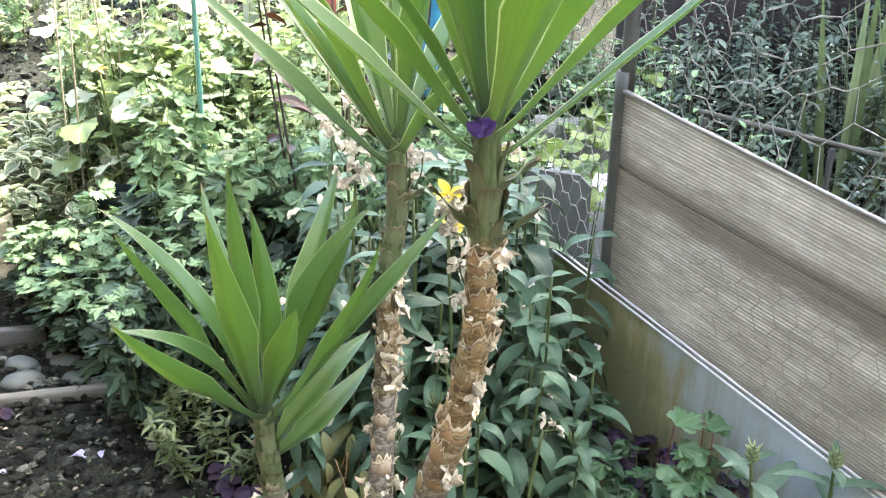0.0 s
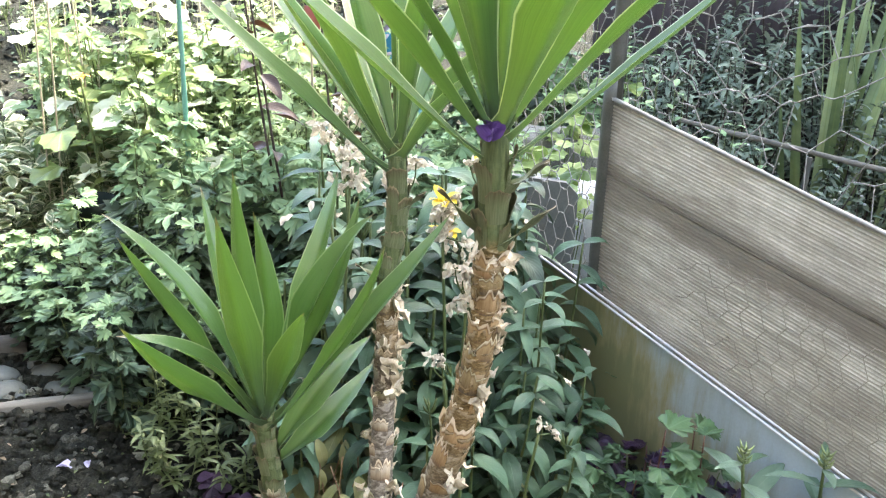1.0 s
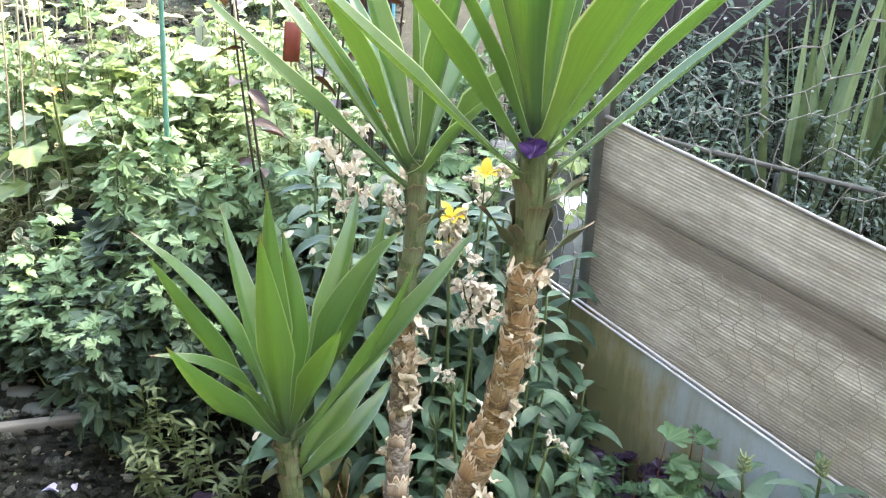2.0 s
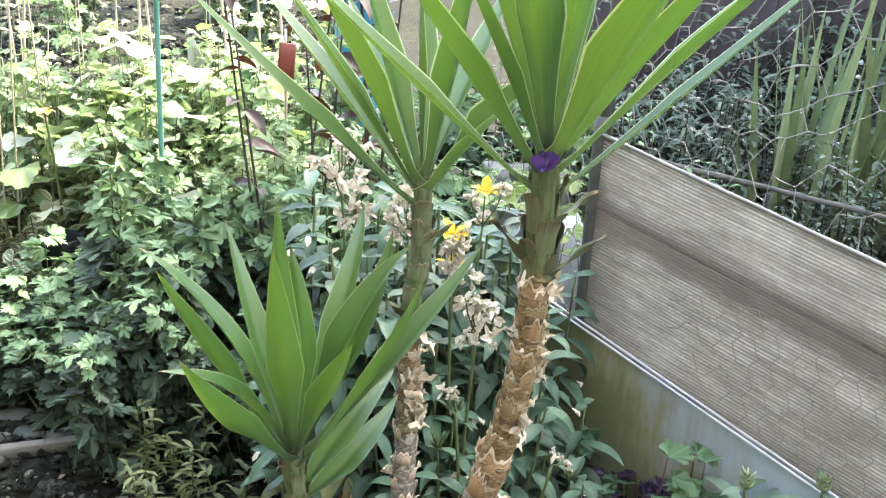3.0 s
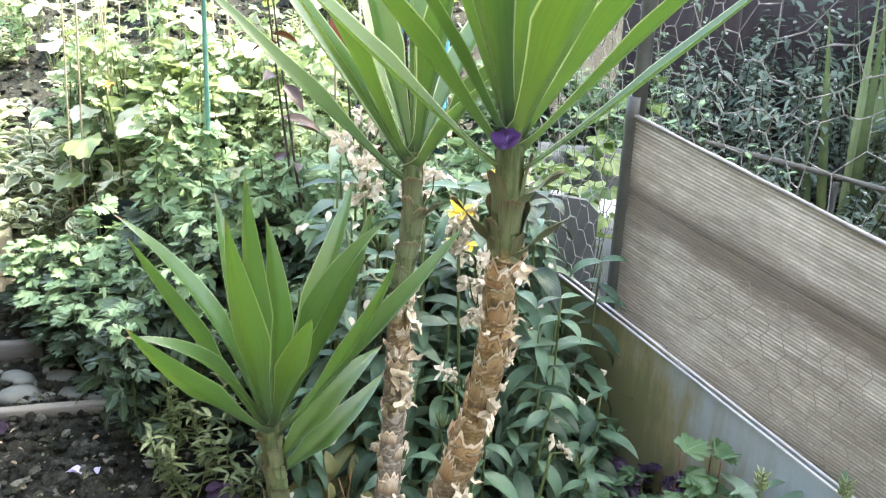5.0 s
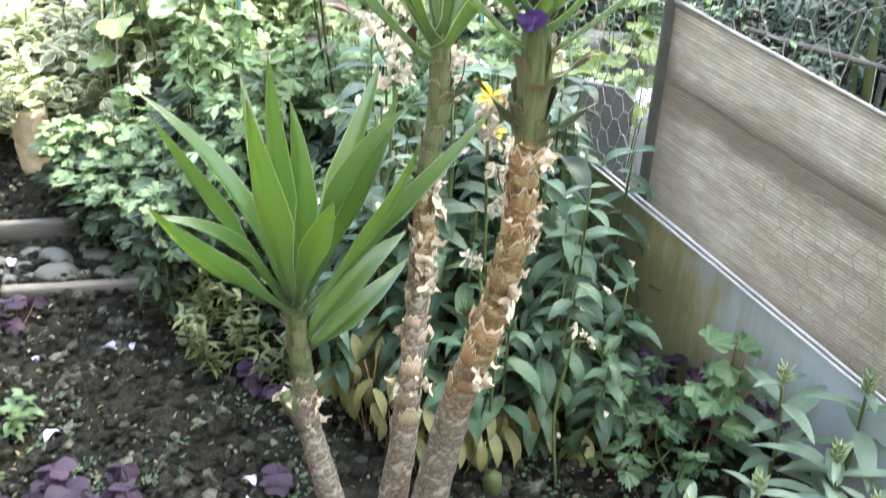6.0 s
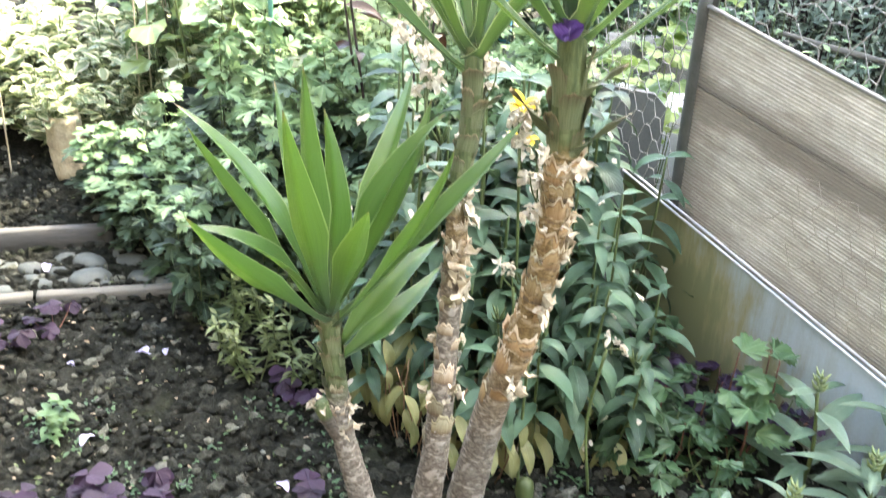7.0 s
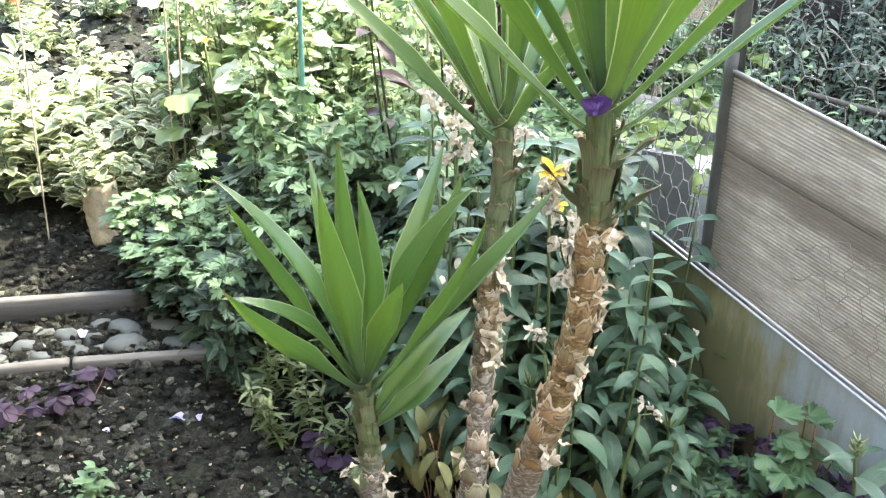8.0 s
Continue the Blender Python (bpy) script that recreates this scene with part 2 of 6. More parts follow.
def weathered_sheet():
    """Ribbed plastic, grey-beige, grooves painted darker for rib shade as well as dirt, faint rusty marks where wire
    lay against it.
    """
    n = Nodes("ribbed_plastic")
    u, v = n.across()
    sep = n.add("ShaderNodeSeparateXYZ")
    n.link(n.coords(), sep.inputs[0])
    height = n.math("MULTIPLY_ADD", sep.outputs[0], SLOPE, sep.outputs[2])
    along = n.add("ShaderNodeCombineXYZ")
    n.link(sep.outputs[0], along.inputs[0])
    n.link(height, along.inputs[2])
    streak = n.noise(1.0, 6, 0.75, vector=along.outputs[0], stretch=(5, 5, 110))
    blot = n.noise(6.0, 6, 0.72, vector=along.outputs[0], stretch=(1, 1, 2.2))
    grit = n.noise(300.0, 3, 0.8)
    f = n.math("MULTIPLY_ADD", streak, 0.45, n.math("MULTIPLY_ADD", blot, 0.42, n.math("MULTIPLY", grit, 0.18)))
    col = n.ramp(f, [(0.39, (0.125, 0.117, 0.088)), (0.52, (0.41, 0.40, 0.33)), (0.63, (0.80, 0.79, 0.69))])
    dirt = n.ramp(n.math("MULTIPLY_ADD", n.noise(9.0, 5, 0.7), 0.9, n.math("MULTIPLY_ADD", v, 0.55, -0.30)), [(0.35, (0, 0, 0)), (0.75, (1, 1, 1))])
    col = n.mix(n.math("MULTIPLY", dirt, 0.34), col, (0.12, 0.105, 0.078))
    # Patchy strength of the rib shade that is painted into the grooves.
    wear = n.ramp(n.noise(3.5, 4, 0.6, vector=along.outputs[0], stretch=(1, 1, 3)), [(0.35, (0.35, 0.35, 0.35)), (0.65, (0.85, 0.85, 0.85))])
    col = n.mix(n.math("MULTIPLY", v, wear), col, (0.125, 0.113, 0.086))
    rag = n.math("MULTIPLY_ADD", n.noise(14.0, 5, 0.7, vector=along.outputs[0], stretch=(1, 1, 3)), 0.05, -0.025)
    off = n.math("ABSOLUTE", n.math("ADD", n.math("ADD", height, -0.645), rag))
    band = n.ramp(off, [(0.022, (1, 1, 1)), (0.065, (0, 0, 0))])
    col = n.mix(n.math("MULTIPLY", band, 0.88), col, (0.075, 0.064, 0.046))
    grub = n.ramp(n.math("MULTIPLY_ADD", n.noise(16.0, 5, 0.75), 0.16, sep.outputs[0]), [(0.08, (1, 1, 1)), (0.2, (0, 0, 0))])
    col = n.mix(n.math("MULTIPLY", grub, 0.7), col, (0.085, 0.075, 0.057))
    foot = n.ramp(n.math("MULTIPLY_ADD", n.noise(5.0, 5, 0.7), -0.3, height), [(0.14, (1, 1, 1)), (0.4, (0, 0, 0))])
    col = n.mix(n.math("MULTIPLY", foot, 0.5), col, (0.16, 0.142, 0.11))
    specks = n.ramp(n.noise(70.0, 3, 0.6, vector=along.outputs[0], stretch=(1, 1, 1.6)), [(0.62, (0, 0, 0)), (0.70, (1, 1, 1))])
    specks = n.math("MULTIPLY", specks, n.ramp(n.noise(7.0, 4, 0.6), [(0.42, (0.15, 0.15, 0.15)), (0.62, (1, 1, 1))]))
    col = n.mix(n.math("MULTIPLY", specks, 0.7), col, (0.075, 0.068, 0.052))
    n.bump(grit, 0.2, 0.001)
    m = n.done(col, n.math("MULTIPLY_ADD", blot, 0.3, 0.3), 0.0, 0.5)
    n.translucent(n.mix(0.5, col, (0.42, 0.38, 0.31)), 0.2)
    return m


def algae_sheet():
    n = Nodes("stained_glass_sheet")
    run = n.noise(1.0, 6, 0.7, stretch=(26, 26, 4))
    blot = n.noise(5.0, 4, 0.6)
    sep = n.add("ShaderNodeSeparateXYZ")
    n.link(n.coords(), sep.inputs[0])
    along = n.math("ADD", n.math("MULTIPLY_ADD", sep.outputs[0], -1.65, 0.68), n.math("MULTIPLY", sep.outputs[2], -1.35))
    f = n.math("ADD", n.math("MULTIPLY_ADD", run, 1.0, n.math("MULTIPLY", blot, 0.6)), along)
    # Blue-grey end is the sky's reflection painted in; yellow-green end is algae.
    grime_and_sky = n.ramp(f, [(0.32, (0.40, 0.49, 0.54)), (0.62, (0.32, 0.37, 0.35)), (0.84, (0.25, 0.235, 0.115)), (1.15, (0.165, 0.175, 0.08))])
    grime_and_sky = n.mix(n.math("MULTIPLY", n.noise(160.0, 3), 0.3), grime_and_sky, (0.132, 0.145, 0.132))
    m = n.done(grime_and_sky, n.math("MULTIPLY_ADD", run, 0.35, 0.25), 0.0, 0.4)
    return m


M = dict(
    soil=soil_mix(),
    crumbs=soil_mix("soil_crumb", True),
    yucca=yucca_blade("yucca_leaf", 0.8),
    yucca_short=yucca_blade("short_yucca_leaf", 0.3),
    bark_r=trunk_bark("tall_bark", 0.42, 0.80, 0.86),
    bark_l=trunk_bark("slim_bark", 0.56, 0.63, 0.69),
    bark_s=trunk_bark("short_bark", 0.9, 0.58, 0.66),
    flake=plain("dry_flake", (0.26, 0.205, 0.125), (0.62, 0.56, 0.43), 60, 0.85),
    stub=sheath_skin(),
    scale=scale_skin("tan_scar", (0.20, 0.115, 0.046), (0.42, 0.285, 0.145)),
    scale_grey=scale_skin("grey_scar", (0.20, 0.155, 0.105), (0.46, 0.41, 0.33)),
    # Lower lobed leaves, darkened in colour for the shade inside the clump.
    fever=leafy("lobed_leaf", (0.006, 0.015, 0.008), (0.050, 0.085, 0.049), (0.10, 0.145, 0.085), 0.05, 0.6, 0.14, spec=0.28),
    # Far lobed foliage: part of its sunlight is put into this pale colour.
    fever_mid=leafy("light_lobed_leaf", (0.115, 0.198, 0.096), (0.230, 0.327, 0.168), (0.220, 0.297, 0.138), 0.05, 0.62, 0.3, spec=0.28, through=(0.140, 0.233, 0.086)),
    # Upper lobed leaves, lightened in colour for the light on their tops.
    fever_bright=leafy("bright_lobed_leaf", (0.095, 0.172, 0.080), (0.205, 0.30, 0.15), (0.21, 0.28, 0.16), 0.05, 0.62, 0.3, spec=0.28, through=(0.14, 0.235, 0.10)),
    # Tops of the far foliage, paler still to read as sunlit.
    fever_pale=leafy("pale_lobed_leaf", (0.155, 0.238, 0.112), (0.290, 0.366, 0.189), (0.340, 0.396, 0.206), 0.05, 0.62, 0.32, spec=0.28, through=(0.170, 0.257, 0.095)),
    varieg=leafy("cream_edged_leaf", (0.085, 0.125, 0.06), (0.185, 0.23, 0.125), (0.24, 0.28, 0.16), 0.06, 0.55, 0.4, margin=(0.54, 0.54, 0.36), margin_from=0.64),
    lance=leafy("lance_leaf", (0.006, 0.020, 0.010), (0.074, 0.134, 0.075), (0.085, 0.14, 0.085), 0.05, 0.48, 0.14, per_object=True, spec=0.3),
    # Pale front phlox leaves, lightened further in colour for the light on them.
    long=leafy("long_lance_leaf", (0.052, 0.102, 0.060), (0.145, 0.208, 0.138), (0.198, 0.251, 0.172), 0.05, 0.32, 0.2, per_object=True),
    lance_old=leafy("yellowing_leaf", (0.09, 0.105, 0.03), (0.235, 0.23, 0.095), (0.264, 0.251, 0.132), 0.06, 0.5, 0.3, spots=(0.165, 0.086, 0.033), per_object=True),
    lobed=leafy("mallow_leaf", (0.018, 0.052, 0.021), (0.060, 0.122, 0.054), (0.132, 0.211, 0.099), 0.05, 0.5, 0.3, per_object=True),
    lobed_light=leafy("light_mallow_leaf", (0.045, 0.10, 0.04), (0.10, 0.175, 0.075), (0.15, 0.23, 0.11), 0.05, 0.5, 0.3, per_object=True),
    purple=leafy("purple_leaf", (0.009, 0.004, 0.011), (0.029, 0.014, 0.032), (0.048, 0.026, 0.050), 0.06, 0.58, 0.2, per_object=True, spec=0.32, through=(0.132, 0.033, 0.132)),
    purple_deep=leafy("deep_purple_leaf", (0.009, 0.004, 0.013), (0.034, 0.015, 0.040), (0.04, 0.014, 0.038), 0.05, 0.42, 0.15, per_object=True, through=(0.099, 0.013, 0.079)),
    lime=leafy("lime_leaf", (0.06, 0.115, 0.02), (0.165, 0.225, 0.052), (0.277, 0.33, 0.145), 0.05, 0.5, 0.35, per_object=True),
    squash=leafy("broad_leaf", (0.086, 0.145, 0.04), (0.185, 0.231, 0.073), (0.297, 0.33, 0.165), 0.04, 0.4, 0.35, per_object=True),
    # Broad leaves whitened in colour to stand for full sun on them.
    sunlit=leafy("sunlit_broad_leaf", (0.330, 0.376, 0.267), (0.520, 0.564, 0.413), (0.396, 0.432, 0.312), 0.05, 0.5, 0.3, per_object=True),
    sprig=leafy("lime_sprig_leaf", (0.030, 0.052, 0.016), (0.095, 0.122, 0.042), (0.198, 0.224, 0.092), 0.08, 0.5, 0.3),
    dark=leafy("dark_shrub_leaf", (0.034, 0.058, 0.040), (0.15, 0.185, 0.135), (0.12, 0.15, 0.10), 0.06, 0.65, 0.15, spec=0.2),
    reed=leafy("reed_blade", (0.075, 0.12, 0.05), (0.21, 0.26, 0.125), (0.132, 0.185, 0.066), 0.2, 0.5, 0.3, per_object=True, ribs=2.0),
    maroon=leafy("maroon_leaf", (0.017, 0.009, 0.005), (0.043, 0.020, 0.010), (0.073, 0.035, 0.017), 0.06, 0.4, 0.3, per_object=True, through=(0.127, 0.032, 0.010)),
    stem=plain("green_stem", (0.033, 0.059, 0.013), (0.106, 0.132, 0.046), 30, 0.6),
    bud=plain("pale_bud", (0.106, 0.158, 0.053), (0.251, 0.29, 0.132), 60, 0.6),
    stem_red=plain("red_stem", (0.066, 0.02, 0.013), (0.132, 0.059, 0.033), 30, 0.6),
    stem_dark=plain("dark_twig", (0.017, 0.012, 0.0092), (0.059, 0.043, 0.033), 30, 0.8),
    cane=plain("bamboo_cane", (0.20, 0.17, 0.11), (0.38, 0.34, 0.25), 20, 0.55, stretch=(1, 1, 0.1)),
    stake=plain("green_plastic_stake", (0.053, 0.178, 0.125), (0.132, 0.277, 0.218), 20, 0.4),
    wood=plain("weathered_board", (0.034, 0.034, 0.030), (0.092, 0.09, 0.08), 12, 0.85, 150, 0.5, 0.003, stretch=(1, 8, 8)),
    old_wood=plain("dark_old_wood", (0.033, 0.033, 0.028), (0.086, 0.086, 0.073), 12, 0.85, 150, 0.5, 0.003, stretch=(1, 8, 8)),
    edging=plain("pale_edging_board", (0.058, 0.056, 0.046), (0.15, 0.144, 0.12), 14, 0.85, 150, 0.5, 0.003, stretch=(1, 8, 8)),
    concrete=plain("grey_concrete", (0.045, 0.047, 0.04), (0.19, 0.188, 0.165), 16, 0.95, 260, 0.9, 0.006),
    pale_wall=plain("pale_painted_wall", (0.34, 0.36, 0.36), (0.55, 0.565, 0.56), 6, 0.8, 200),
    slab=plain("dark_board", (0.053, 0.059, 0.053), (0.109, 0.115, 0.104), 7, 0.6, 180, 0.2),
    cobble=plain("river_cobble", (0.028, 0.034, 0.029), (0.088, 0.098, 0.084), 14, 0.65, 300, 0.25, 0.001),
    pebble=plain("white_pebble", (0.251, 0.251, 0.224), (0.409, 0.403, 0.376), 40, 0.6),
    sheet=weathered_sheet(),
    band=plain("dirty_joint_strip", (0.06, 0.053, 0.042), (0.16, 0.142, 0.11), 20, 0.7, 250),
    glass=algae_sheet(),
    rail=plain("aluminium_rail", (0.42, 0.43, 0.425), (0.68, 0.68, 0.67), 30, 0.38, 300, 0.1, 0.001, 0.2),
    post=plain("grey_metal_post", (0.045, 0.047, 0.040), (0.105, 0.106, 0.092), 18, 0.55, 260, 0.3, 0.001, 0.3),
    wire=plain("galvanised_wire", (0.13, 0.125, 0.11), (0.32, 0.31, 0.28), 60, 0.75, 300, 0.2, 0.001, 0.0, 0.2),
    tan_pot=plain("tan_stone_pot", (0.16, 0.13, 0.075), (0.52, 0.46, 0.31), 26, 0.85, 180, 0.6, 0.004),
    terracotta=plain("terracotta", (0.22, 0.085, 0.04), (0.42, 0.19, 0.10), 16, 0.85, 200, 0.3),
    dark_pot=plain("dark_green_plastic", (0.003, 0.006, 0.005), (0.008, 0.013, 0.011), 12, 0.85, 200, 0.1, spec=0.1),
    yellow=leafy("yellow_petal", (0.495, 0.33, 0.013), (0.594, 0.449, 0.04), (0.594, 0.495, 0.132), 0.05, 0.5, 0.3, through=(0.594, 0.429, 0.033)),
    wilt=leafy("withered_petal", (0.24, 0.17, 0.10), (0.72, 0.68, 0.55), (0.42, 0.34, 0.24), 0.06, 0.7, 0.3, through=(0.462, 0.363, 0.231)),
    scrap=leafy("dead_leaf_scrap", (0.106, 0.079, 0.046), (0.277, 0.224, 0.152), (0.198, 0.165, 0.106), 0.06, 0.8, 0.1, through=(0.264, 0.198, 0.099)),
    petal=leafy("lilac_petal", (0.277, 0.238, 0.396), (0.475, 0.449, 0.568), (0.396, 0.33, 0.495), 0.06, 0.5, 0.3, through=(0.396, 0.33, 0.528)),
    violet=leafy("violet_petal", (0.04, 0.013, 0.112), (0.106, 0.053, 0.224), (0.33, 0.277, 0.462), 0.08, 0.5, 0.2, through=(0.132, 0.053, 0.264)),
    white_petal=leafy("white_petal", (0.462, 0.462, 0.436), (0.581, 0.581, 0.554), (0.528, 0.528, 0.462), 0.06, 0.5, 0.3, through=(0.528, 0.528, 0.495)),
    mauve=plain("mauve_fence_paint", (0.04, 0.031, 0.034), (0.08, 0.063, 0.068), 5, 0.75, 120, 0.3, 0.003, stretch=(6, 6, 0.5)),
    render_wall=plain("plain_render", (0.231, 0.218, 0.198), (0.363, 0.343, 0.317), 2, 0.9, 90),
    red=plain("red_plastic", (0.12, 0.022, 0.014), (0.20, 0.048, 0.03), 12, 0.45),
    blue=plain("blue_plastic", (0.013, 0.106, 0.198), (0.04, 0.224, 0.33), 12, 0.4),
    white=plain("white_plastic", (0.277, 0.304, 0.277), (0.409, 0.429, 0.396), 10, 0.4),
    compost=plain("dark_compost", (0.004, 0.004, 0.003), (0.018, 0.016, 0.011), 40, 0.95, 300, 0.8, 0.004),
    moss=plain("moss", (0.008, 0.013, 0.004), (0.026, 0.036, 0.013), 60, 0.95, 400, 0.8, 0.004),
)

# ---- mesh building ----


class Shape:
    """Collects vertices, faces and leaf coordinates for one mesh."""

    def __init__(self):
        self.v, self.f, self.uv, self.n = [], [], [], 0

    def add(self, verts, faces, uv=None):
        verts = np.asarray(verts, float)
        self.v.append(verts)
        self.f.extend([tuple(i + self.n for i in f) for f in faces])
        self.uv.append(np.asarray(uv, float) if uv is not None else np.zeros((len(verts), 2)))
        self.n += len(verts)
        return self

    def mesh(self, name, material, smooth=True):
        me = bpy.data.meshes.new(name)
        v = np.concatenate(self.v)
        uv = np.concatenate(self.uv)
        me.from_pydata(v.tolist(), [], self.f)
        layer = me.uv_layers.new(name="leaf")
        idx = np.zeros(len(me.loops), int)
        me.loops.foreach_get("vertex_index", idx)
        layer.data.foreach_set("uv", uv[idx].ravel())
        me.materials.append(material)
        if smooth:
            me.polygons.foreach_set("use_smooth", [True] * len(me.polygons))
        me.update()
        return me


def part(name, shape, material, parent=None, label="", smooth=True):
    """Links a shape, or a ready mesh, as one object under a thing or a part."""
    ob = new(name, shape.mesh(name, material, smooth) if isinstance(shape, Shape) else shape)
    if parent:
        ob.parent = parent
    if label:
        ob["label"] = label
    return ob


def thing(name, label, category, at=(0, 0, 0), group="", kind="", turn=0.0, scale=1.0):
    ob = tagged(new(name), label, category, group, kind)
    ob.empty_display_size = 0.05
    ob.matrix_basis = Matrix.LocRotScale(at, Euler((0, 0, turn)), (scale,) * 3)
    return ob


def unit(v):
    v = np.asarray(v, float)
    return v / (np.linalg.norm(v) + 1e-12)


def blade(shape, base, direction, length, width, droop=0.3, fold=0.25, roll=0.0, profile=None, along=10, across=4, wave=0.0, seed=0.0):
    """A leaf blade from base: bends down towards its tip, folded along the midrib. profile(v) gives the half width, 0 to 1."""
    profile = profile or (lambda t: (np.sin(np.pi * min(1, t ** 0.8 * 0.98 + 0.02)) ** 0.8))
    d = unit(direction)
    side = np.cross(d, (0, 0, 1.0))
    side = unit(side) if np.linalg.norm(side) > 0.05 else np.array((1.0, 0, 0))
    up = np.cross(side, d)
    if roll:
        side, up = side * math.cos(roll) + up * math.sin(roll), up * math.cos(roll) - side * math.sin(roll)
    p = np.array(base, float)
    step = length / along
    verts, uv = [], []
    for i in range(along + 1):
        t = i / along
        w = profile(t) * width / 2
        for j in range(across + 1):
            u = 2 * j / across - 1
            lift = abs(u) * fold * w + wave * w * math.sin(9 * t + 3 * u + seed)
            verts.append(p + side * (u * w) + up * lift)
            uv.append((u, t))
        bend = droop * step / length * (0.4 + 1.6 * t)
        d = unit(d - np.array((0, 0, 1.0)) * bend)
        up = unit(np.cross(side, d)) if not roll else unit(up - d * np.dot(up, d))
        p = p + d * step
    faces = []
    for i in range(along):
        for j in range(across):
            a = i * (across + 1) + j
            faces.append((a, a + 1, a + across + 2, a + across + 1))
    return shape.add(verts, faces, uv)


def lobed_leaf(shape, base, direction, size, lobes=5, depth=0.42, droop=0.3, roll=0.0, points=26, cup=0.15, seed=0.0):
    """A leaf with a lobed outline, from its stalk's end, in two rings."""
    d = unit(direction)
    side = np.cross(d, (0, 0, 1.0))
    side = unit(side) if np.linalg.norm(side) > 0.05 else np.array((1.0, 0, 0))
    up = np.cross(side, d)
    side, up = side * math.cos(roll) + up * math.sin(roll), up * math.cos(roll) - side * math.sin(roll)
    verts, uv = [np.array(base, float) + d * size * 0.08], [(0.0, 0.1)]
    ring = []
    for k in range(points):
        a = -2.55 + 5.1 * k / (points - 1)
        lobe = abs(math.cos(a / 5.1 * math.pi * lobes))
        r = size * (0.62 - 0.14 * abs(a) / 2.55) * (1 - depth + depth * lobe ** 0.7) * (1 + 0.08 * math.sin(17 * a + seed))
        if points > 30:
            r *= 0.86 + 0.2 * abs(math.cos(a / 5.1 * math.pi * lobes * 3))
        ring.append((a, r))
    for part_of in (0.55, 1.0):
        for a, r in ring:
            x, y = math.sin(a) * r * part_of, (math.cos(a) * r + size * 0.3 * 1.0) * part_of + size * 0.08
            lift = cup * abs(x) - droop * max(y, 0) ** 2 / size + 0.05 * size * math.sin(5 * a + seed) * part_of
            verts.append(np.array(base, float) + side * x + d * y + up * lift)
            uv.append((x / size * 1.6, y / size))
    faces = []
    n = points
    for k in range(n - 1):
        faces.append((0, 1 + k, 2 + k))
        faces.append((1 + k, 1 + n + k, 2 + n + k, 2 + k))
    return shape.add(verts, faces, uv)


def tube(shape, points, radii, sides=8, cap=True, wobble=None, phase=None):
    """A tapered tube through the given points; v runs along it."""
    pts = np.asarray(points, float)
    n = len(pts)
    radii = np.broadcast_to(np.asarray(radii, float), (n,))
    tang = np.gradient(pts, axis=0)
    ref = np.array((0.0, 1.0, 0.0)) if abs(unit(tang[0])[1]) < 0.9 else np.array((1.0, 0, 0))
    verts, uv = [], []
    for i in range(n):
        t = unit(tang[i])
        a = unit(np.cross(t, ref))
        b = np.cross(t, a)
        for k in range(sides):
            ang = 2 * math.pi * k / sides
            r = radii[i] * (wobble(i / (n - 1), ang) if wobble else 1.0)
            verts.append(pts[i] + (a * math.cos(ang) + b * math.sin(ang)) * r)
            uv.append((phase(i / (n - 1), ang) if phase else 2 * k / sides - 1, i / (n - 1)))
    faces = [(i * sides + k, i * sides + (k + 1) % sides, (i + 1) * sides + (k + 1) % sides, (i + 1) * sides + k) for i in range(n - 1) for k in range(sides)]
    if cap:
        faces.append(tuple(range(sides - 1, -1, -1)))
        faces.append(tuple(range((n - 1) * sides, n * sides)))
    return shape.add(verts, faces, uv)


def curve_points(keys, count):
    """A smooth line through a few key points."""
    k = np.asarray(keys, float)
    k = np.vstack([2 * k[0] - k[1], k, 2 * k[-1] - k[-2]])
    out = []
    m = len(k) - 3
    for i in range(count):
        f = i / (count - 1) * m
        s = min(int(f), m - 1)
        t = f - s
        p0, p1, p2, p3 = k[s : s + 4]
        out.append(0.5 * (2 * p1 + (p2 - p0) * t + (2 * p0 - 5 * p1 + 4 * p2 - p3) * t * t + (3 * p1 - p0 - 3 * p2 + p3) * t ** 3))
    return np.array(out)


def lump(shape, centre, radii, seed=0.0, rough=0.25, rings=6, sides=9, turn=0.0):
    """A rounded uneven stone or clod."""
    verts, faces = [], []
    c, s = math.cos(turn), math.sin(turn)
    for i in range(rings + 1):
        th = math.pi * i / rings
        for k in range(sides):
            ph = 2 * math.pi * k / sides
            q = Vector((math.sin(th) * math.cos(ph), math.sin(th) * math.sin(ph), math.cos(th)))
            r = 1 + rough * noise.noise(q * 1.3 + Vector((seed, seed * 1.7, 0)))
            x, y, z = q.x * r * radii[0], q.y * r * radii[1], q.z * r * radii[2]
            verts.append((centre[0] + x * c - y * s, centre[1] + x * s + y * c, centre[2] + z))
    for i in range(rings):
        for k in range(sides):
            faces.append((i * sides + k, (i + 1) * sides + k, (i + 1) * sides + (k + 1) % sides, i * sides + (k + 1) % sides))
    return shape.add(verts, faces)


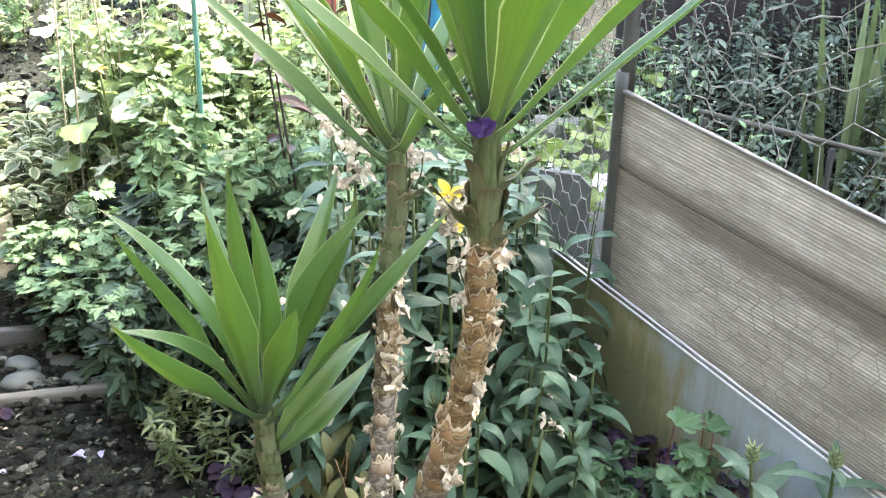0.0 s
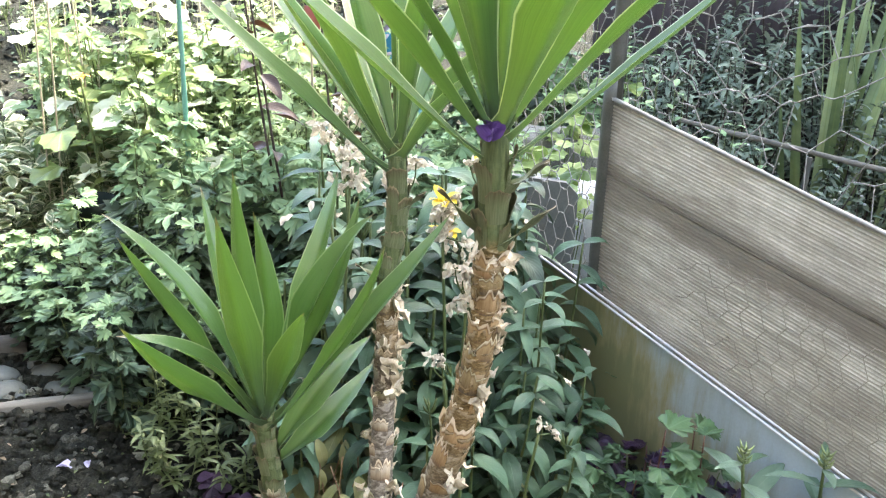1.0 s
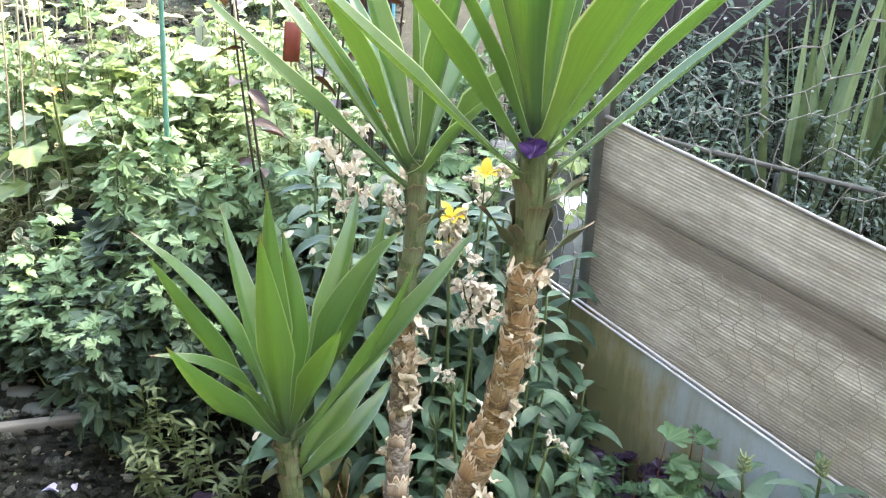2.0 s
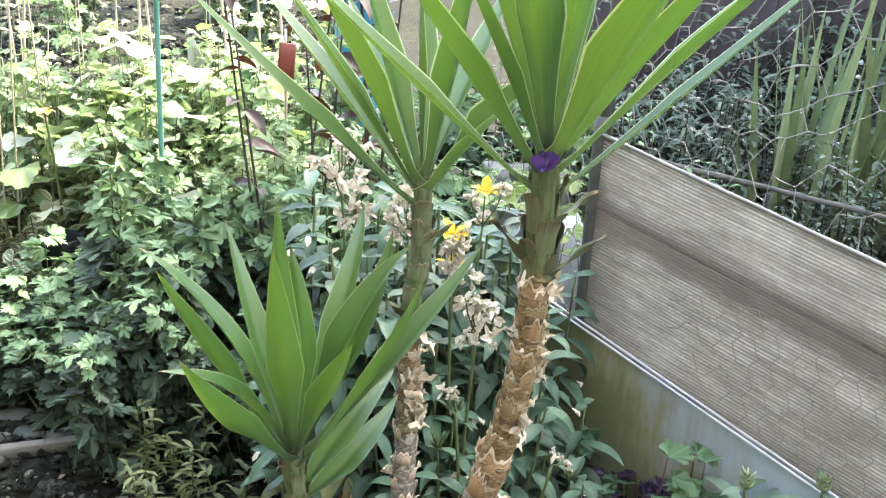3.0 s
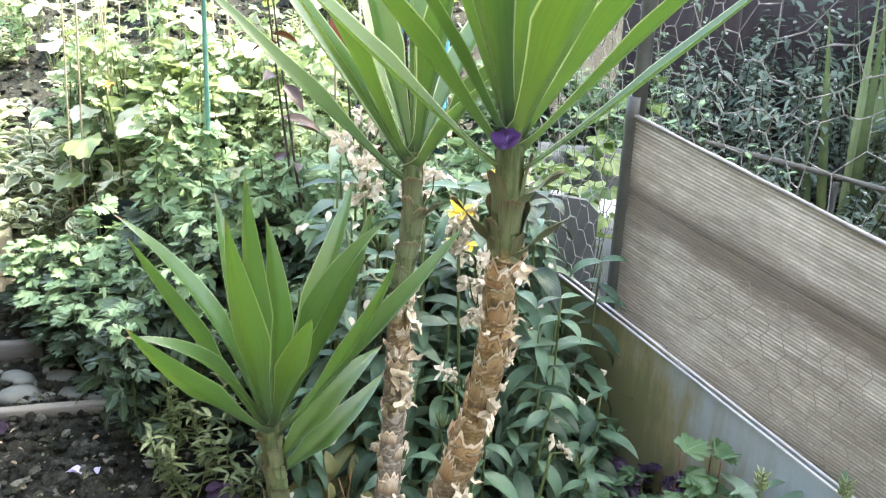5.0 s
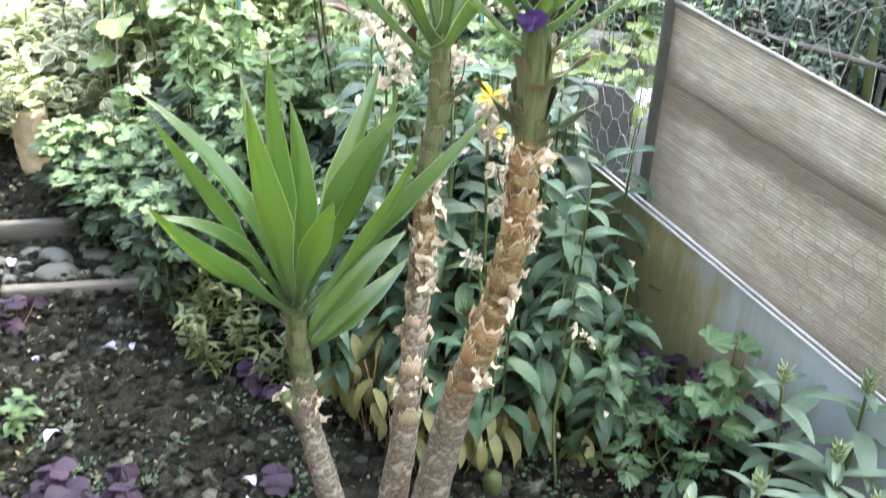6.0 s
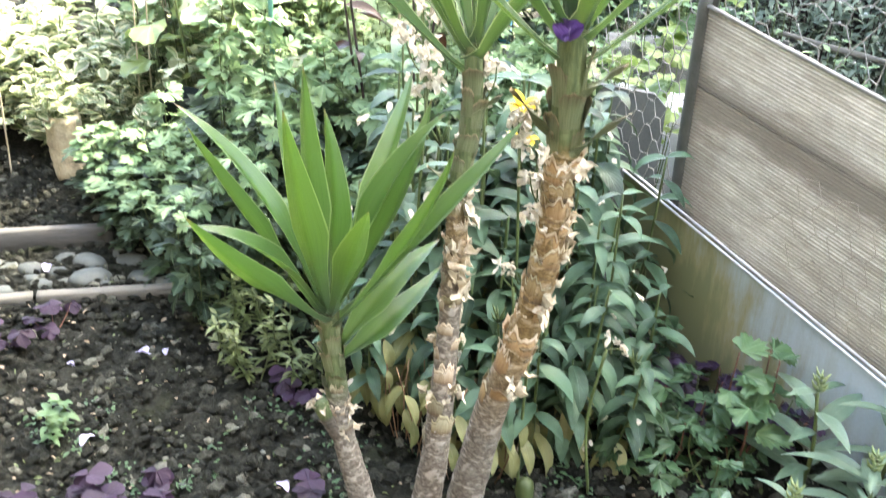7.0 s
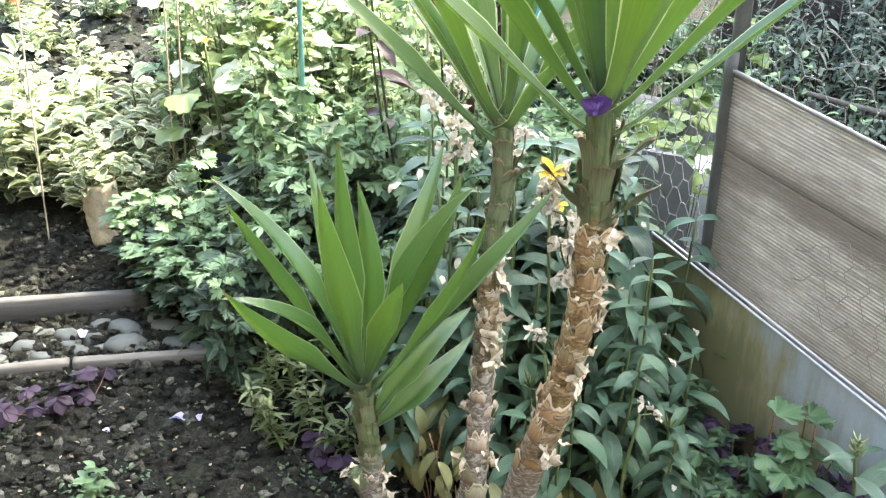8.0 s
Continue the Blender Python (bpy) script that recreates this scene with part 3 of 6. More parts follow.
def board(shape, length, width, height, bevel=0.003, cuts=24, wear=0.0015, seed=0.0, fall=0.0):
    """A board along x from 0, with eased edges and slightly uneven faces."""
    h, w, b = height, width / 2, bevel
    prof = [(-w + b, 0), (w - b, 0), (w, b), (w, h - b), (w - b, h), (-w + b, h), (-w, h - b), (-w, b)]
    verts, uv = [], []
    for i in range(cuts + 1):
        x = length * i / cuts
        for y, z in prof:
            q = noise.noise(Vector((x * 9 + seed, y * 40, z * 40))) * wear
            verts.append((x, y + q, z + q - fall * x))
            uv.append((0.3, i / cuts))
    n = len(prof)
    faces = [(i * n + k, (i + 1) * n + k, (i + 1) * n + (k + 1) % n, i * n + (k + 1) % n) for i in range(cuts) for k in range(n)]
    faces += [tuple(range(n)), tuple(range(cuts * n + n - 1, cuts * n - 1, -1))]
    return shape.add(verts, faces, uv)


rng = random.Random(7)


def ground_z(x, y):
    """The lie of the land: level bed, a sunken cobble strip behind it, ground that climbs beyond."""
    z = 0.0
    if y > 2.3:
        z += 0.13 * min(y - 2.3, 6.0)
    z += 0.025 * noise.noise(Vector((x * 1.3, y * 1.3, 0.3)))
    return z


# ---- ground ----


def spread(lo, hi, step, far, grow=1.28):
    """Grid lines: even between lo and hi, then ever wider out to far."""
    mid = list(np.arange(lo, hi, step))
    a, b, d = [], [], step
    while not b or b[-1] < far:
        d *= grow
        a.append((a[-1] if a else lo) - d)
        b.append((b[-1] if b else mid[-1]) + d)
    return a[::-1] + mid + b


def make_ground():
    xs, ys = spread(-1.7, 0.9, 0.012, 400), spread(0.75, 2.7, 0.012, 400)
    verts = []
    for y in ys:
        for x in xs:
            z = ground_z(x, y)
            near = max(0.0, 1 - max(0.0, abs(x + 0.4) - 1.6, abs(y - 1.7) - 1.3))
            if near > 0:
                p = Vector((x, y, 0))
                z += near * (0.014 * noise.noise(p * 9) + 0.018 * noise.noise(p * 24) + 0.014 * noise.noise(p * 52))
            verts.append((x, y, z))
    n = len(xs)
    faces = [(j * n + i, j * n + i + 1, (j + 1) * n + i + 1, (j + 1) * n + i) for j in range(len(ys) - 1) for i in range(n - 1)]
    return tagged(part("ground", Shape().add(verts, faces), M["soil"]), "dark crumbly garden soil with scattered moss", "ground", kind="structure")


make_ground()


def make_clods():
    s = Shape()
    for k in range(24000):
        x, y = rng.uniform(-1.9, 0.7), 0.9 + 1.75 * rng.random() ** 1.15
        r = 0.0022 + 0.013 * rng.random() ** 3.4
        lump(s, (x, y, ground_z(x, y) + 0.004 + r * 0.3), (r * rng.uniform(0.8, 1.6), r, r * rng.uniform(0.6, 0.9)), k * 0.37, 0.9, 3, 5, rng.uniform(0, 3))
    tagged(part("soil_clods", s, M["crumbs"], smooth=False), "loose dark crumbs and clods of garden soil", "soil", kind="stuff")


make_clods()


def make_far_clods():
    """Rough dug soil up the garden, beyond the low shrubs."""
    r, s = random.Random(17), Shape()
    for k in range(6500):
        x, y = r.uniform(-4.0, -0.2), 2.9 + 3.4 * r.random()
        q = 0.005 + 0.030 * r.random() ** 3
        lump(s, (x, y, ground_z(x, y) + q * 0.2), (q * r.uniform(0.8, 1.5), q, q * r.uniform(0.6, 0.9)), k * 0.53, 0.9, 3, 5, r.uniform(0, 3))
    tagged(part("soil_clods", s, M["crumbs"], smooth=False), "rough dug clods of dark soil up the garden", "soil", kind="stuff")
    s = Shape()
    for k in range(2600):
        x, y = r.uniform(-4.0, -0.2), 2.9 + 3.2 * r.random()
        a = r.uniform(0, 6.28)
        blade(s, (x, y, ground_z(x, y) + 0.01), (math.cos(a), math.sin(a), r.uniform(0.0, 1.2)), r.uniform(0.02, 0.06), r.uniform(0.008, 0.02), r.uniform(0, 1.5), 0.4, r.uniform(-0.6, 0.6), lambda t: math.sin(math.pi * min(1.0, t * 0.97 + 0.03)) ** 0.75, 4, 2)
    tagged(part("weeds", s, M["fever"]), "sparse low weeds on the far soil", "weeds", kind="stuff")


make_far_clods()


def make_walls():
    """Walls and fences added round the garden to block sun and sky, mauve fence beyond the wire."""
    # Unseen wall behind the camera, added to cut the low sky light.
    for name, at, length, height, turn, mat in (("wall_house", (-2.6, -2.6, 0), 7.0, 6.0, 0.0, "render_wall"),):
        s = board(Shape(), length, 0.25, height, 0.01, 40, 0.004)
        ob = tagged(part(name, s, M[mat]), "plain rendered wall added outside the view to block sky light", "wall", kind="structure")
        ob.matrix_basis = Matrix.LocRotScale(at, Euler((0, 0, turn)), None)
    # Unseen wall, added so that the near bed lies out of the sun.
    tall = tagged(part("wall_neighbour", board(Shape(), 7.0, 0.3, 7.5, 0.01, 40, 0.004), M["render_wall"]), "tall plain wall added out of view to keep sun off the bed", "wall", kind="structure")
    tall.matrix_basis = Matrix.LocRotScale((3.0, 5.0, 0.3), Euler((0, 0, radians(-55))), None)
    # Added fences; the high left one holds back sky light from that side.
    for name, at, length, turn, high in (("wall_left", (-2.7, -3.0, 0), 6.0, radians(90), 4.2), ("wall_back", (-4.6, 8.2, 0.5), 8.5, 0.0, 1.9)):
        ob = tagged(part(name, board(Shape(), length, 0.06, high, 0.01, 60, 0.01), M["wood"]), "weathered wooden fence added round the garden to limit sky light", "fence", kind="structure")
        ob.matrix_basis = Matrix.LocRotScale(at, Euler((0, 0, turn)), None)
    fence = thing("wall_fence", "dark mauve painted board fence", "fence", (0.45, 3.75, 0.1), kind="structure")
    s = board(Shape(), 0.14, 0.02, 2.0, 0.003, 6, 0.002)
    me = s.mesh("fence_board", M["mauve"])
    for k in range(14):
        ob = part("fence_board", me, None, fence)
        ob.matrix_basis = pose(k * 0.146, rng.uniform(-0.003, 0.003), rng.uniform(-0.01, 0.01))


make_walls()

# ---- panel, rail and wire fence ----
PANEL = (0.317, 1.93)
TURN_PANEL = pose(PANEL[0], PANEL[1], 0, 0, 0, -45)


def make_panel():
    top, length, low = 0.822, 1.5, 0.20
    panel = tagged(new("plastic_fence"), "weathered grey-beige ribbed plastic sheet standing as a fence panel", "fence panel")
    panel.matrix_basis = TURN_PANEL.copy()
    verts, faces = [], []
    rows = int((top - low) / 0.0039)
    cols = 50
    for i in range(rows + 1):
        down = i * 0.0039
        for j in range(cols + 1):
            x = length * j / cols
            warp = 0.004 * noise.noise(Vector((x * 3, down * 2, 1.0)))
            verts.append((x, (0.0017 if i % 2 else 0.0) + warp, top - down - SLOPE * x))
    for i in range(rows):
        for j in range(cols):
            a = i * (cols + 1) + j
            faces.append((a, a + cols + 1, a + cols + 2, a + 1))
    groove = [(0.0, float(i % 2)) for i in range(rows + 1) for j in range(cols + 1)]
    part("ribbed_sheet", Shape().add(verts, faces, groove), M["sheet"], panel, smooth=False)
    for name, down, high, proud, mat in (("edge_strip", -0.003, 0.007, 0.005, "rail_dull"), ("joint_strip", 0.158, 0.007, 0.0012, "band")):
        s = board(Shape(), length, proud * 2, high, 0.0015, 40, 0.001, down, SLOPE)
        ob = part(name, s, M[mat], panel)
        ob.matrix_basis = pose(0, 0.001, top - down - high)
    post = thing("fence_post", "slim grey metal post at the end of the plastic panel", "post")
    post.matrix_basis = TURN_PANEL @ pose(-0.012, 0.0, 0.0)
    s = Shape()
    pts = [(0, 0.012, z) for z in np.linspace(-0.05, 0.86, 20)]
    tube(s, pts, 0.019, 8)
    part("lower_sleeve", s, M["post"], post)
    s = Shape()
    tube(s, [(0.004, 0.016, z) for z in np.linspace(0.8, 1.9, 12)], 0.0165, 10)
    part("upper_tube", s, M["post"], post)


M["rail_dull"] = plain("dull_edge_strip", (0.13, 0.125, 0.11), (0.25, 0.24, 0.215), 30, 0.6, 250)
make_panel()


def make_hex_marks():
    """Hexagonal strands flat against the lower part of the panel, drawn for the soft marks on it."""
    net = tagged(new("rusty_netting"), "thin beige hexagonal strands drawn for the soft marks on the plastic panel", "wire")
    net.matrix_basis = TURN_PANEL.copy()
    wide, high = 0.085, 0.064
    for i in range(7):
        for way in (1, -1):
            pts, first = [], rng.randint(3, 7)
            for j in range(first, first + rng.randint(14, 24)):
                x = 0.10 + j * wide / 2
                z = 0.20 + i * high + (way * high / 2 if j % 2 else 0)
                for f in (-0.15, 0.15):
                    q = Vector((x * 3 + f, z * 3, 4.0))
                    pts.append(np.array((x + wide * f + 0.012 * noise.noise(q), -0.0052, z - SLOPE * x + 0.012 * noise.noise(q + Vector((7, 0, 0))))))
            part("wire_strand", tube(Shape(), pts, 0.0011, 4), M["hex_mark"], net)


# Beige-grey colour of the strands that draw the panel's hexagonal marks.
M["hex_mark"] = plain("hex_mark_strand", (0.15, 0.138, 0.108), (0.31, 0.29, 0.232), 60, 0.8, 300)
make_hex_marks()


def make_base_sheet():
    low = tagged(new("base_sheet"), "glass sheet with painted blue-grey sky reflection and yellow-green algae stains under a white rail", "cold frame")
    low.matrix_basis = TURN_PANEL @ pose(0, -0.03, 0)
    fall = 0.25
    verts, faces, cols, rows = [], [], 40, 12
    for i in range(rows + 1):
        for j in range(cols + 1):
            x = -0.14 + 1.6 * j / cols
            topz = 0.385 - fall * x
            verts.append((x, 0.0, topz * (1 - i / rows) - 0.03 * i / rows))
    for i in range(rows):
        for j in range(cols):
            a = i * (cols + 1) + j
            faces.append((a, a + cols + 1, a + cols + 2, a + 1))
    nf = len(verts)
    verts += [(x, 0.005, z) for x, _, z in verts]
    faces += [tuple(nf + k for k in f[::-1]) for f in faces]
    part("glass_sheet", Shape().add(verts, faces), M["glass"], low)
    for k, (dy, dz, w, h) in enumerate(((-0.006, -0.001, 0.005, 0.005), (0.005, 0.004, 0.005, 0.005))):
        s = board(Shape(), 1.6, w, h, 0.001, 30, 0.0006, k * 3.0, fall)
        ob = part("rail", s, M["rail"], low, "white aluminium rail")
        ob.matrix_basis = pose(-0.14, dy, 0.385 + 0.14 * fall + dz)


make_base_sheet()


def make_netting():
    """Hexagonal wire, taut beside the post, crumpled and slack beyond it."""
    wide, high = 0.058, 0.062
    net = tagged(new("wire_netting"), "slack galvanised hexagonal wire netting fence", "wire fence")
    net.matrix_basis = TURN_PANEL.copy()

    def place(x, z):
        slack = min(1.0, max(0.0, (x - 0.02) / 0.3))
        x += 0.8 * max(0.0, x - 0.02) * slack
        z = 0.80 + (z - 0.80) * (1 + 0.8 * slack)
        q = Vector((x * 5.0, z * 5.0, 2.0))
        dx = (0.010 + 0.022 * slack) * noise.noise(q * 3) + slack * 0.15 * noise.noise(q * 0.7)
        dz = (0.010 + 0.022 * slack) * noise.noise(q * 3 + Vector((9, 0, 0))) + slack * 0.17 * noise.noise(q * 0.7 + Vector((5, 3, 1)))
        dy = 0.024 + slack * (0.12 * noise.noise(q * 0.5 + Vector((1, 7, 2))) + 0.06)
        return np.array((x + dx, max(dy, 0.014), z + dz - SLOPE * max(x, 0) * 0.8))

    for i in range(30):
        for way in (1, -1):
            pts = []
            for j in range(44):
                x = -0.34 + j * wide / 2
                z = 0.05 + i * high + (way * high / 2 if j % 2 else 0)
                twist = 0.0012 * way
                for f in (-0.15, 0.0, 0.15):
                    pts.append(place(x + wide * f, z) + np.array((rng.uniform(-0.001, 0.001), twist * (1 if f else -1), rng.uniform(-0.0015, 0.0015))))
            part("wire_strand", tube(Shape(), pts, 0.0012, 5), M["wire"], net)


make_netting()

# ---- back of the wire: board, walls, slab ----


def straight_board(name, label, category, a, b, width, height, mat, kind="", seed=0.0, lean=0.0):
    a, b = Vector(a), Vector(b)
    d = b - a
    ob = tagged(part(name, board(Shape(), d.length, width, height, 0.004, 30, 0.002, seed), M[mat]), label, category, kind=kind)
    ob.matrix_basis = Matrix.Translation(a) @ (d.to_track_quat("X", "Z").to_matrix().to_4x4()) @ pose(0, 0, 0, lean)
    return ob


straight_board("garden_rail", "weathered wooden rail behind the wire netting", "rail", (0.60, 2.70, 0.572), (1.40, 2.55, 0.438), 0.010, 0.016, "edging")
for x, y in ((0.64, 2.705), (0.99, 2.64)):
    straight_board("rail_stake", "short weathered wooden stake under the garden rail", "stake", (x, y, 0.0), (x, y, 0.556 if x < 0.7 else 0.498), 0.016, 0.016, "old_wood")


def make_slab():
    """Upright dark board with a clipped corner, leaning by the pale wall."""
    s = Shape()
    out = [(0.14, 0.0), (0.30, 0.0), (0.30, 0.535), (0.27, 0.565), (0.14, 0.58)]
    n = len(out)
    verts = [(x, 0, z) for x, z in out] + [(x, 0.016, z) for x, z in out]
    faces = [tuple(range(n)), tuple(range(2 * n - 1, n - 1, -1))] + [(k, k + n, (k + 1) % n + n, (k + 1) % n) for k in range(n)]
    s.add(verts, faces)
    ob = tagged(part("board_panel", s, M["slab"], smooth=False), "dark grey board with a clipped corner standing behind the plants", "board")
    ob.matrix_basis = pose(-0.02, 2.10, 0.0, -2, 0, 1)
    path = Shape()
    board(path, 0.24, 0.22, 0.42, 0.012, 30, 0.003, 3.0)
    ob = tagged(part("low_wall", path, M["pale_wall"]), "low pale concrete wall beside the fence post", "wall", kind="structure")
    ob.matrix_basis = pose(0.17, 2.55, 0.0, 0, 0, -3)
    blk = Shape()
    board(blk, 0.26, 0.16, 0.50, 0.03, 30, 0.014, 5.0)
    ob = tagged(part("concrete_block", blk, M["concrete"]), "rough grey concrete block behind the fence post", "block")
    ob.matrix_basis = pose(0.14, 2.82, 0.0, 0, 0, -6)


make_slab()

# ---- left border: boards, cobbles, pots ----
straight_board("garden_edging", "grey weathered board edging the upper bed", "edging board", (-2.6, 1.62, 0.0), (-1.15, 2.15, 0.0), 0.028, 0.07, "wood")
straight_board("garden_edging", "low pale wooden strip edging the soil bed", "edging board", (-1.20, 1.828, 0.0), (-0.80, 1.965, 0.0), 0.03, 0.03, "edging", seed=4.0)
straight_board("garden_edging", "low pale wooden strip edging the soil bed", "edging board", (-2.3, 1.42, 0.0), (-1.21, 1.822, 0.0), 0.03, 0.03, "edging", seed=8.0)


def make_cobbles():
    spots = [(-1.12, 1.955, 0.055), (-1.00, 1.99, 0.036), (-1.23, 1.90, 0.034), (-1.31, 1.86, 0.030), (-1.38, 1.90, 0.036), (-1.16, 2.03, 0.044), (-1.06, 2.06, 0.045), (-1.30, 1.97, 0.036), (-1.42, 1.82, 0.034), (-1.50, 1.80, 0.045), (-1.46, 1.92, 0.04), (-1.22, 1.97, 0.028), (-0.93, 1.98, 0.034), (-0.95, 2.07, 0.04), (-1.56, 1.72, 0.036), (-1.27, 1.93, 0.022), (-1.18, 1.93, 0.02), (-1.36, 1.97, 0.026), (-1.44, 1.87, 0.02), (-1.08, 1.94, 0.018), (-1.35, 1.82, 0.02), (-1.10, 2.10, 0.03), (-1.24, 2.04, 0.03), (-1.40, 1.98, 0.024), (-1.52, 1.87, 0.026), (-0.88, 2.03, 0.026)]
    for k, (x, y, r) in enumerate(spots):
        s = lump(Shape(), (0, 0, 0), (r * 1.05, r * 0.75, r * 0.45), k * 2.3, 0.25, 9, 14)
        ob = tagged(part("cobble", s, M["cobble"]), "smooth grey rounded river cobble half sunk in soil", "stone", "cobbles between the edging boards")
        ob.matrix_basis = pose(x, y, ground_z(x, y) + r * 0.06, rng.uniform(-8, 8), rng.uniform(-8, 8), rng.uniform(-25, 45))


make_cobbles()


def make_pot(name, label, at, profile, mat, sides=40, ridge=0.0, fill=None):
    pot = thing(name, label, "plant pot", at)
    s = Shape()
    verts, faces = [], []
    for r, z in profile:
        for k in range(sides):
            a = 2 * math.pi * k / sides
            q = 1 + ridge * noise.noise(Vector((math.cos(a) * 2.4, math.sin(a) * 2.4, z * 22)))
            verts.append((math.cos(a) * r * q, math.sin(a) * r * q, z))
    for i in range(len(profile) - 1):
        for k in range(sides):
            faces.append((i * sides + k, i * sides + (k + 1) % sides, (i + 1) * sides + (k + 1) % sides, (i + 1) * sides + k))
    faces.append(tuple(range(sides - 1, -1, -1)))
    s.add(verts, faces)
    part("pot_wall", s, M[mat], pot)
    r, z = profile[-1]
    e = Shape()
    ring = [(0, 0, z + 0.008)] + [(math.cos(a) * r * f, math.sin(a) * r * f, z + 0.006 * noise.noise(Vector((math.cos(a) * 4, math.sin(a) * 4, f)))) for f in (0.5, 1.0) for a in np.linspace(0, 2 * math.pi, 24, endpoint=False)]
    fs = [(0, 1 + k, 1 + (k + 1) % 24) for k in range(24)] + [(1 + k, 25 + k, 25 + (k + 1) % 24, 1 + (k + 1) % 24) for k in range(24)]
    e.add(ring, fs)
    part("potting_soil", e, M["compost"], pot, "dark potting soil")
    return pot


make_pot("stone_pot", "tan rough textured stone pot holding a variegated shrub", (-1.45, 2.50, ground_z(-1.45, 2.50) - 0.005),
         [(0.042, 0), (0.046, 0.02), (0.046, 0.05), (0.043, 0.055), (0.047, 0.07), (0.048, 0.10), (0.045, 0.105), (0.050, 0.12), (0.052, 0.16), (0.055, 0.19), (0.053, 0.21), (0.045, 0.21), (0.042, 0.18)], "tan_pot", 48, 0.16)
make_pot("plastic_pot", "dark green plastic pot among lobed foliage", (-1.035, 2.42, ground_z(-1.035, 2.42) - 0.005),
         [(0.042, 0), (0.048, 0.14), (0.054, 0.29), (0.060, 0.30), (0.060, 0.335), (0.056, 0.337), (0.053, 0.30), (0.050, 0.20)], "dark_pot")
make_pot("terracotta_pot", "orange terracotta pot at the far end of the bed", (-2.98, 4.48, ground_z(-2.98, 4.48) - 0.005),
         [(0.075, 0), (0.085, 0.06), (0.098, 0.13), (0.108, 0.135), (0.110, 0.175), (0.104, 0.178), (0.099, 0.16)], "terracotta")

# ---- yucca ----


def strap(t):
    """Half width of a yucca blade: clasping foot, narrow neck, broad middle, long point."""
    if t < 0.06:
        return 0.62 - 5.0 * t
    rise = min(1.0, 0.32 + 1.2 * (t - 0.06) + 2.6 * (t - 0.06) ** 2)
    return max(0.0, rise * (1 - max(0.0, (t - 0.36) / 0.64) ** 1.35)) if t < 1 else 0.0


YUCCA = thing("yucca", "three-stemmed yucca with sword-shaped green leaves and scarred tan trunks", "yucca", (-0.125, 1.14, 0.0))
FOOT = np.array((-0.125, 1.14, 0.0))


def yucca_trunk(keys, radii, mat, turn_at, fine_rings, coarse_rings, flakes, seed):
    """A stem with close rings low down and ragged leaf scars above turn_at."""
    count = 300
    pts = curve_points(np.array(keys) - FOOT, count)
    r = np.interp(np.linspace(0, 1, count), np.linspace(0, 1, len(radii)), radii)

    def phase(v, ang):
        q = v * fine_rings if v < turn_at else turn_at * fine_rings + (v - turn_at) * coarse_rings
        q += 0.35 * math.sin(ang + seed + q * 2.4) + 0.5 * noise.noise(Vector((math.cos(ang) * 1.8, math.sin(ang) * 1.8, v * 20 + seed)))
        return q % 1.0

    def scars(v, ang):
        deep = 0.05 if v < turn_at or v > flakes[1] else 0.18
        return 0.95 + deep * (phase(v, ang) ** 1.5) + 0.07 * noise.noise(Vector((math.cos(ang) * 1.5, math.sin(ang) * 1.5, v * 40 + seed)))

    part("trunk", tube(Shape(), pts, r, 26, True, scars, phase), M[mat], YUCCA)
    for k in range(flakes[2]):
        v = rng.uniform(flakes[0], flakes[1])
        i = int(v * (count - 2))
        ang = rng.uniform(0, 2 * math.pi) if k % 2 else rng.uniform(-1.4, 0.7)
        out = np.array((math.cos(ang), math.sin(ang), 0))
        lng = rng.uniform(0.012, 0.026) * (2.0 if rng.random() < 0.35 else 1)
        d = out * rng.uniform(0.35, 1.0) + np.array((rng.uniform(-0.4, 0.4), rng.uniform(-0.4, 0.4), rng.uniform(-0.5, 0.6)))
        s = blade(Shape(), pts[i] + out * r[i] * 0.96, d, lng, lng * rng.uniform(0.35, 0.75), rng.uniform(-1.8, 1.8), rng.uniform(0.2, 1.4), rng.uniform(-1.4, 1.4), lambda t: max(0.06, (1 - t) ** 0.8 * (1 + 0.35 * math.sin(17 * t + k))), 8, 4, 0.8, k)
        part("bark_flake", s, M["flake"], YUCCA, "dry pale curling leaf-base flake")
    return pts, r


def ribbon(shape, base, tip, bow, width, roll=0.0, fold=0.35, along=22, across=6, wave=0.03, seed=0.0):
    """A yucca blade from base to tip that bows by the given offset at its middle; its upper face looks up and inwards."""
    a, c = np.array(base, float), np.array(tip, float)
    b = (a + c) / 2 + np.array(bow, float) * 2
    verts, uv = [], []
    for i in range(along + 1):
        t = i / along
        p = a * (1 - t) ** 2 + b * 2 * t * (1 - t) + c * t * t
        d = unit((b - a) * (1 - t) + (c - b) * t)
        flat = unit((c - a) * np.array((1, 1, 0)) + np.array((0, -0.035, 0)))
        side = unit(np.cross(flat, (0, 0, 1.0)))
        side = unit(side - d * np.dot(side, d))
        up = np.cross(side, d)
        ro = roll * min(1.0, t * 2.5)
        side, up = side * math.cos(ro) + up * math.sin(ro), up * math.cos(ro) - side * math.sin(ro)
        w = strap(t) * width / 2
        for j in range(across + 1):
            u = 2 * j / across - 1
            lift = abs(u) ** 1.2 * fold * w * (1 - 0.4 * t) + wave * w * math.sin(8 * t + 2.5 * u + seed)
            verts.append(p + side * (u * w) + up * lift)
            uv.append((u, t))
    faces = [(i * (across + 1) + j, i * (across + 1) + j + 1, (i + 1) * (across + 1) + j + 1, (i + 1) * (across + 1) + j) for i in range(along) for j in range(across)]
    return shape.add(verts, faces, uv)


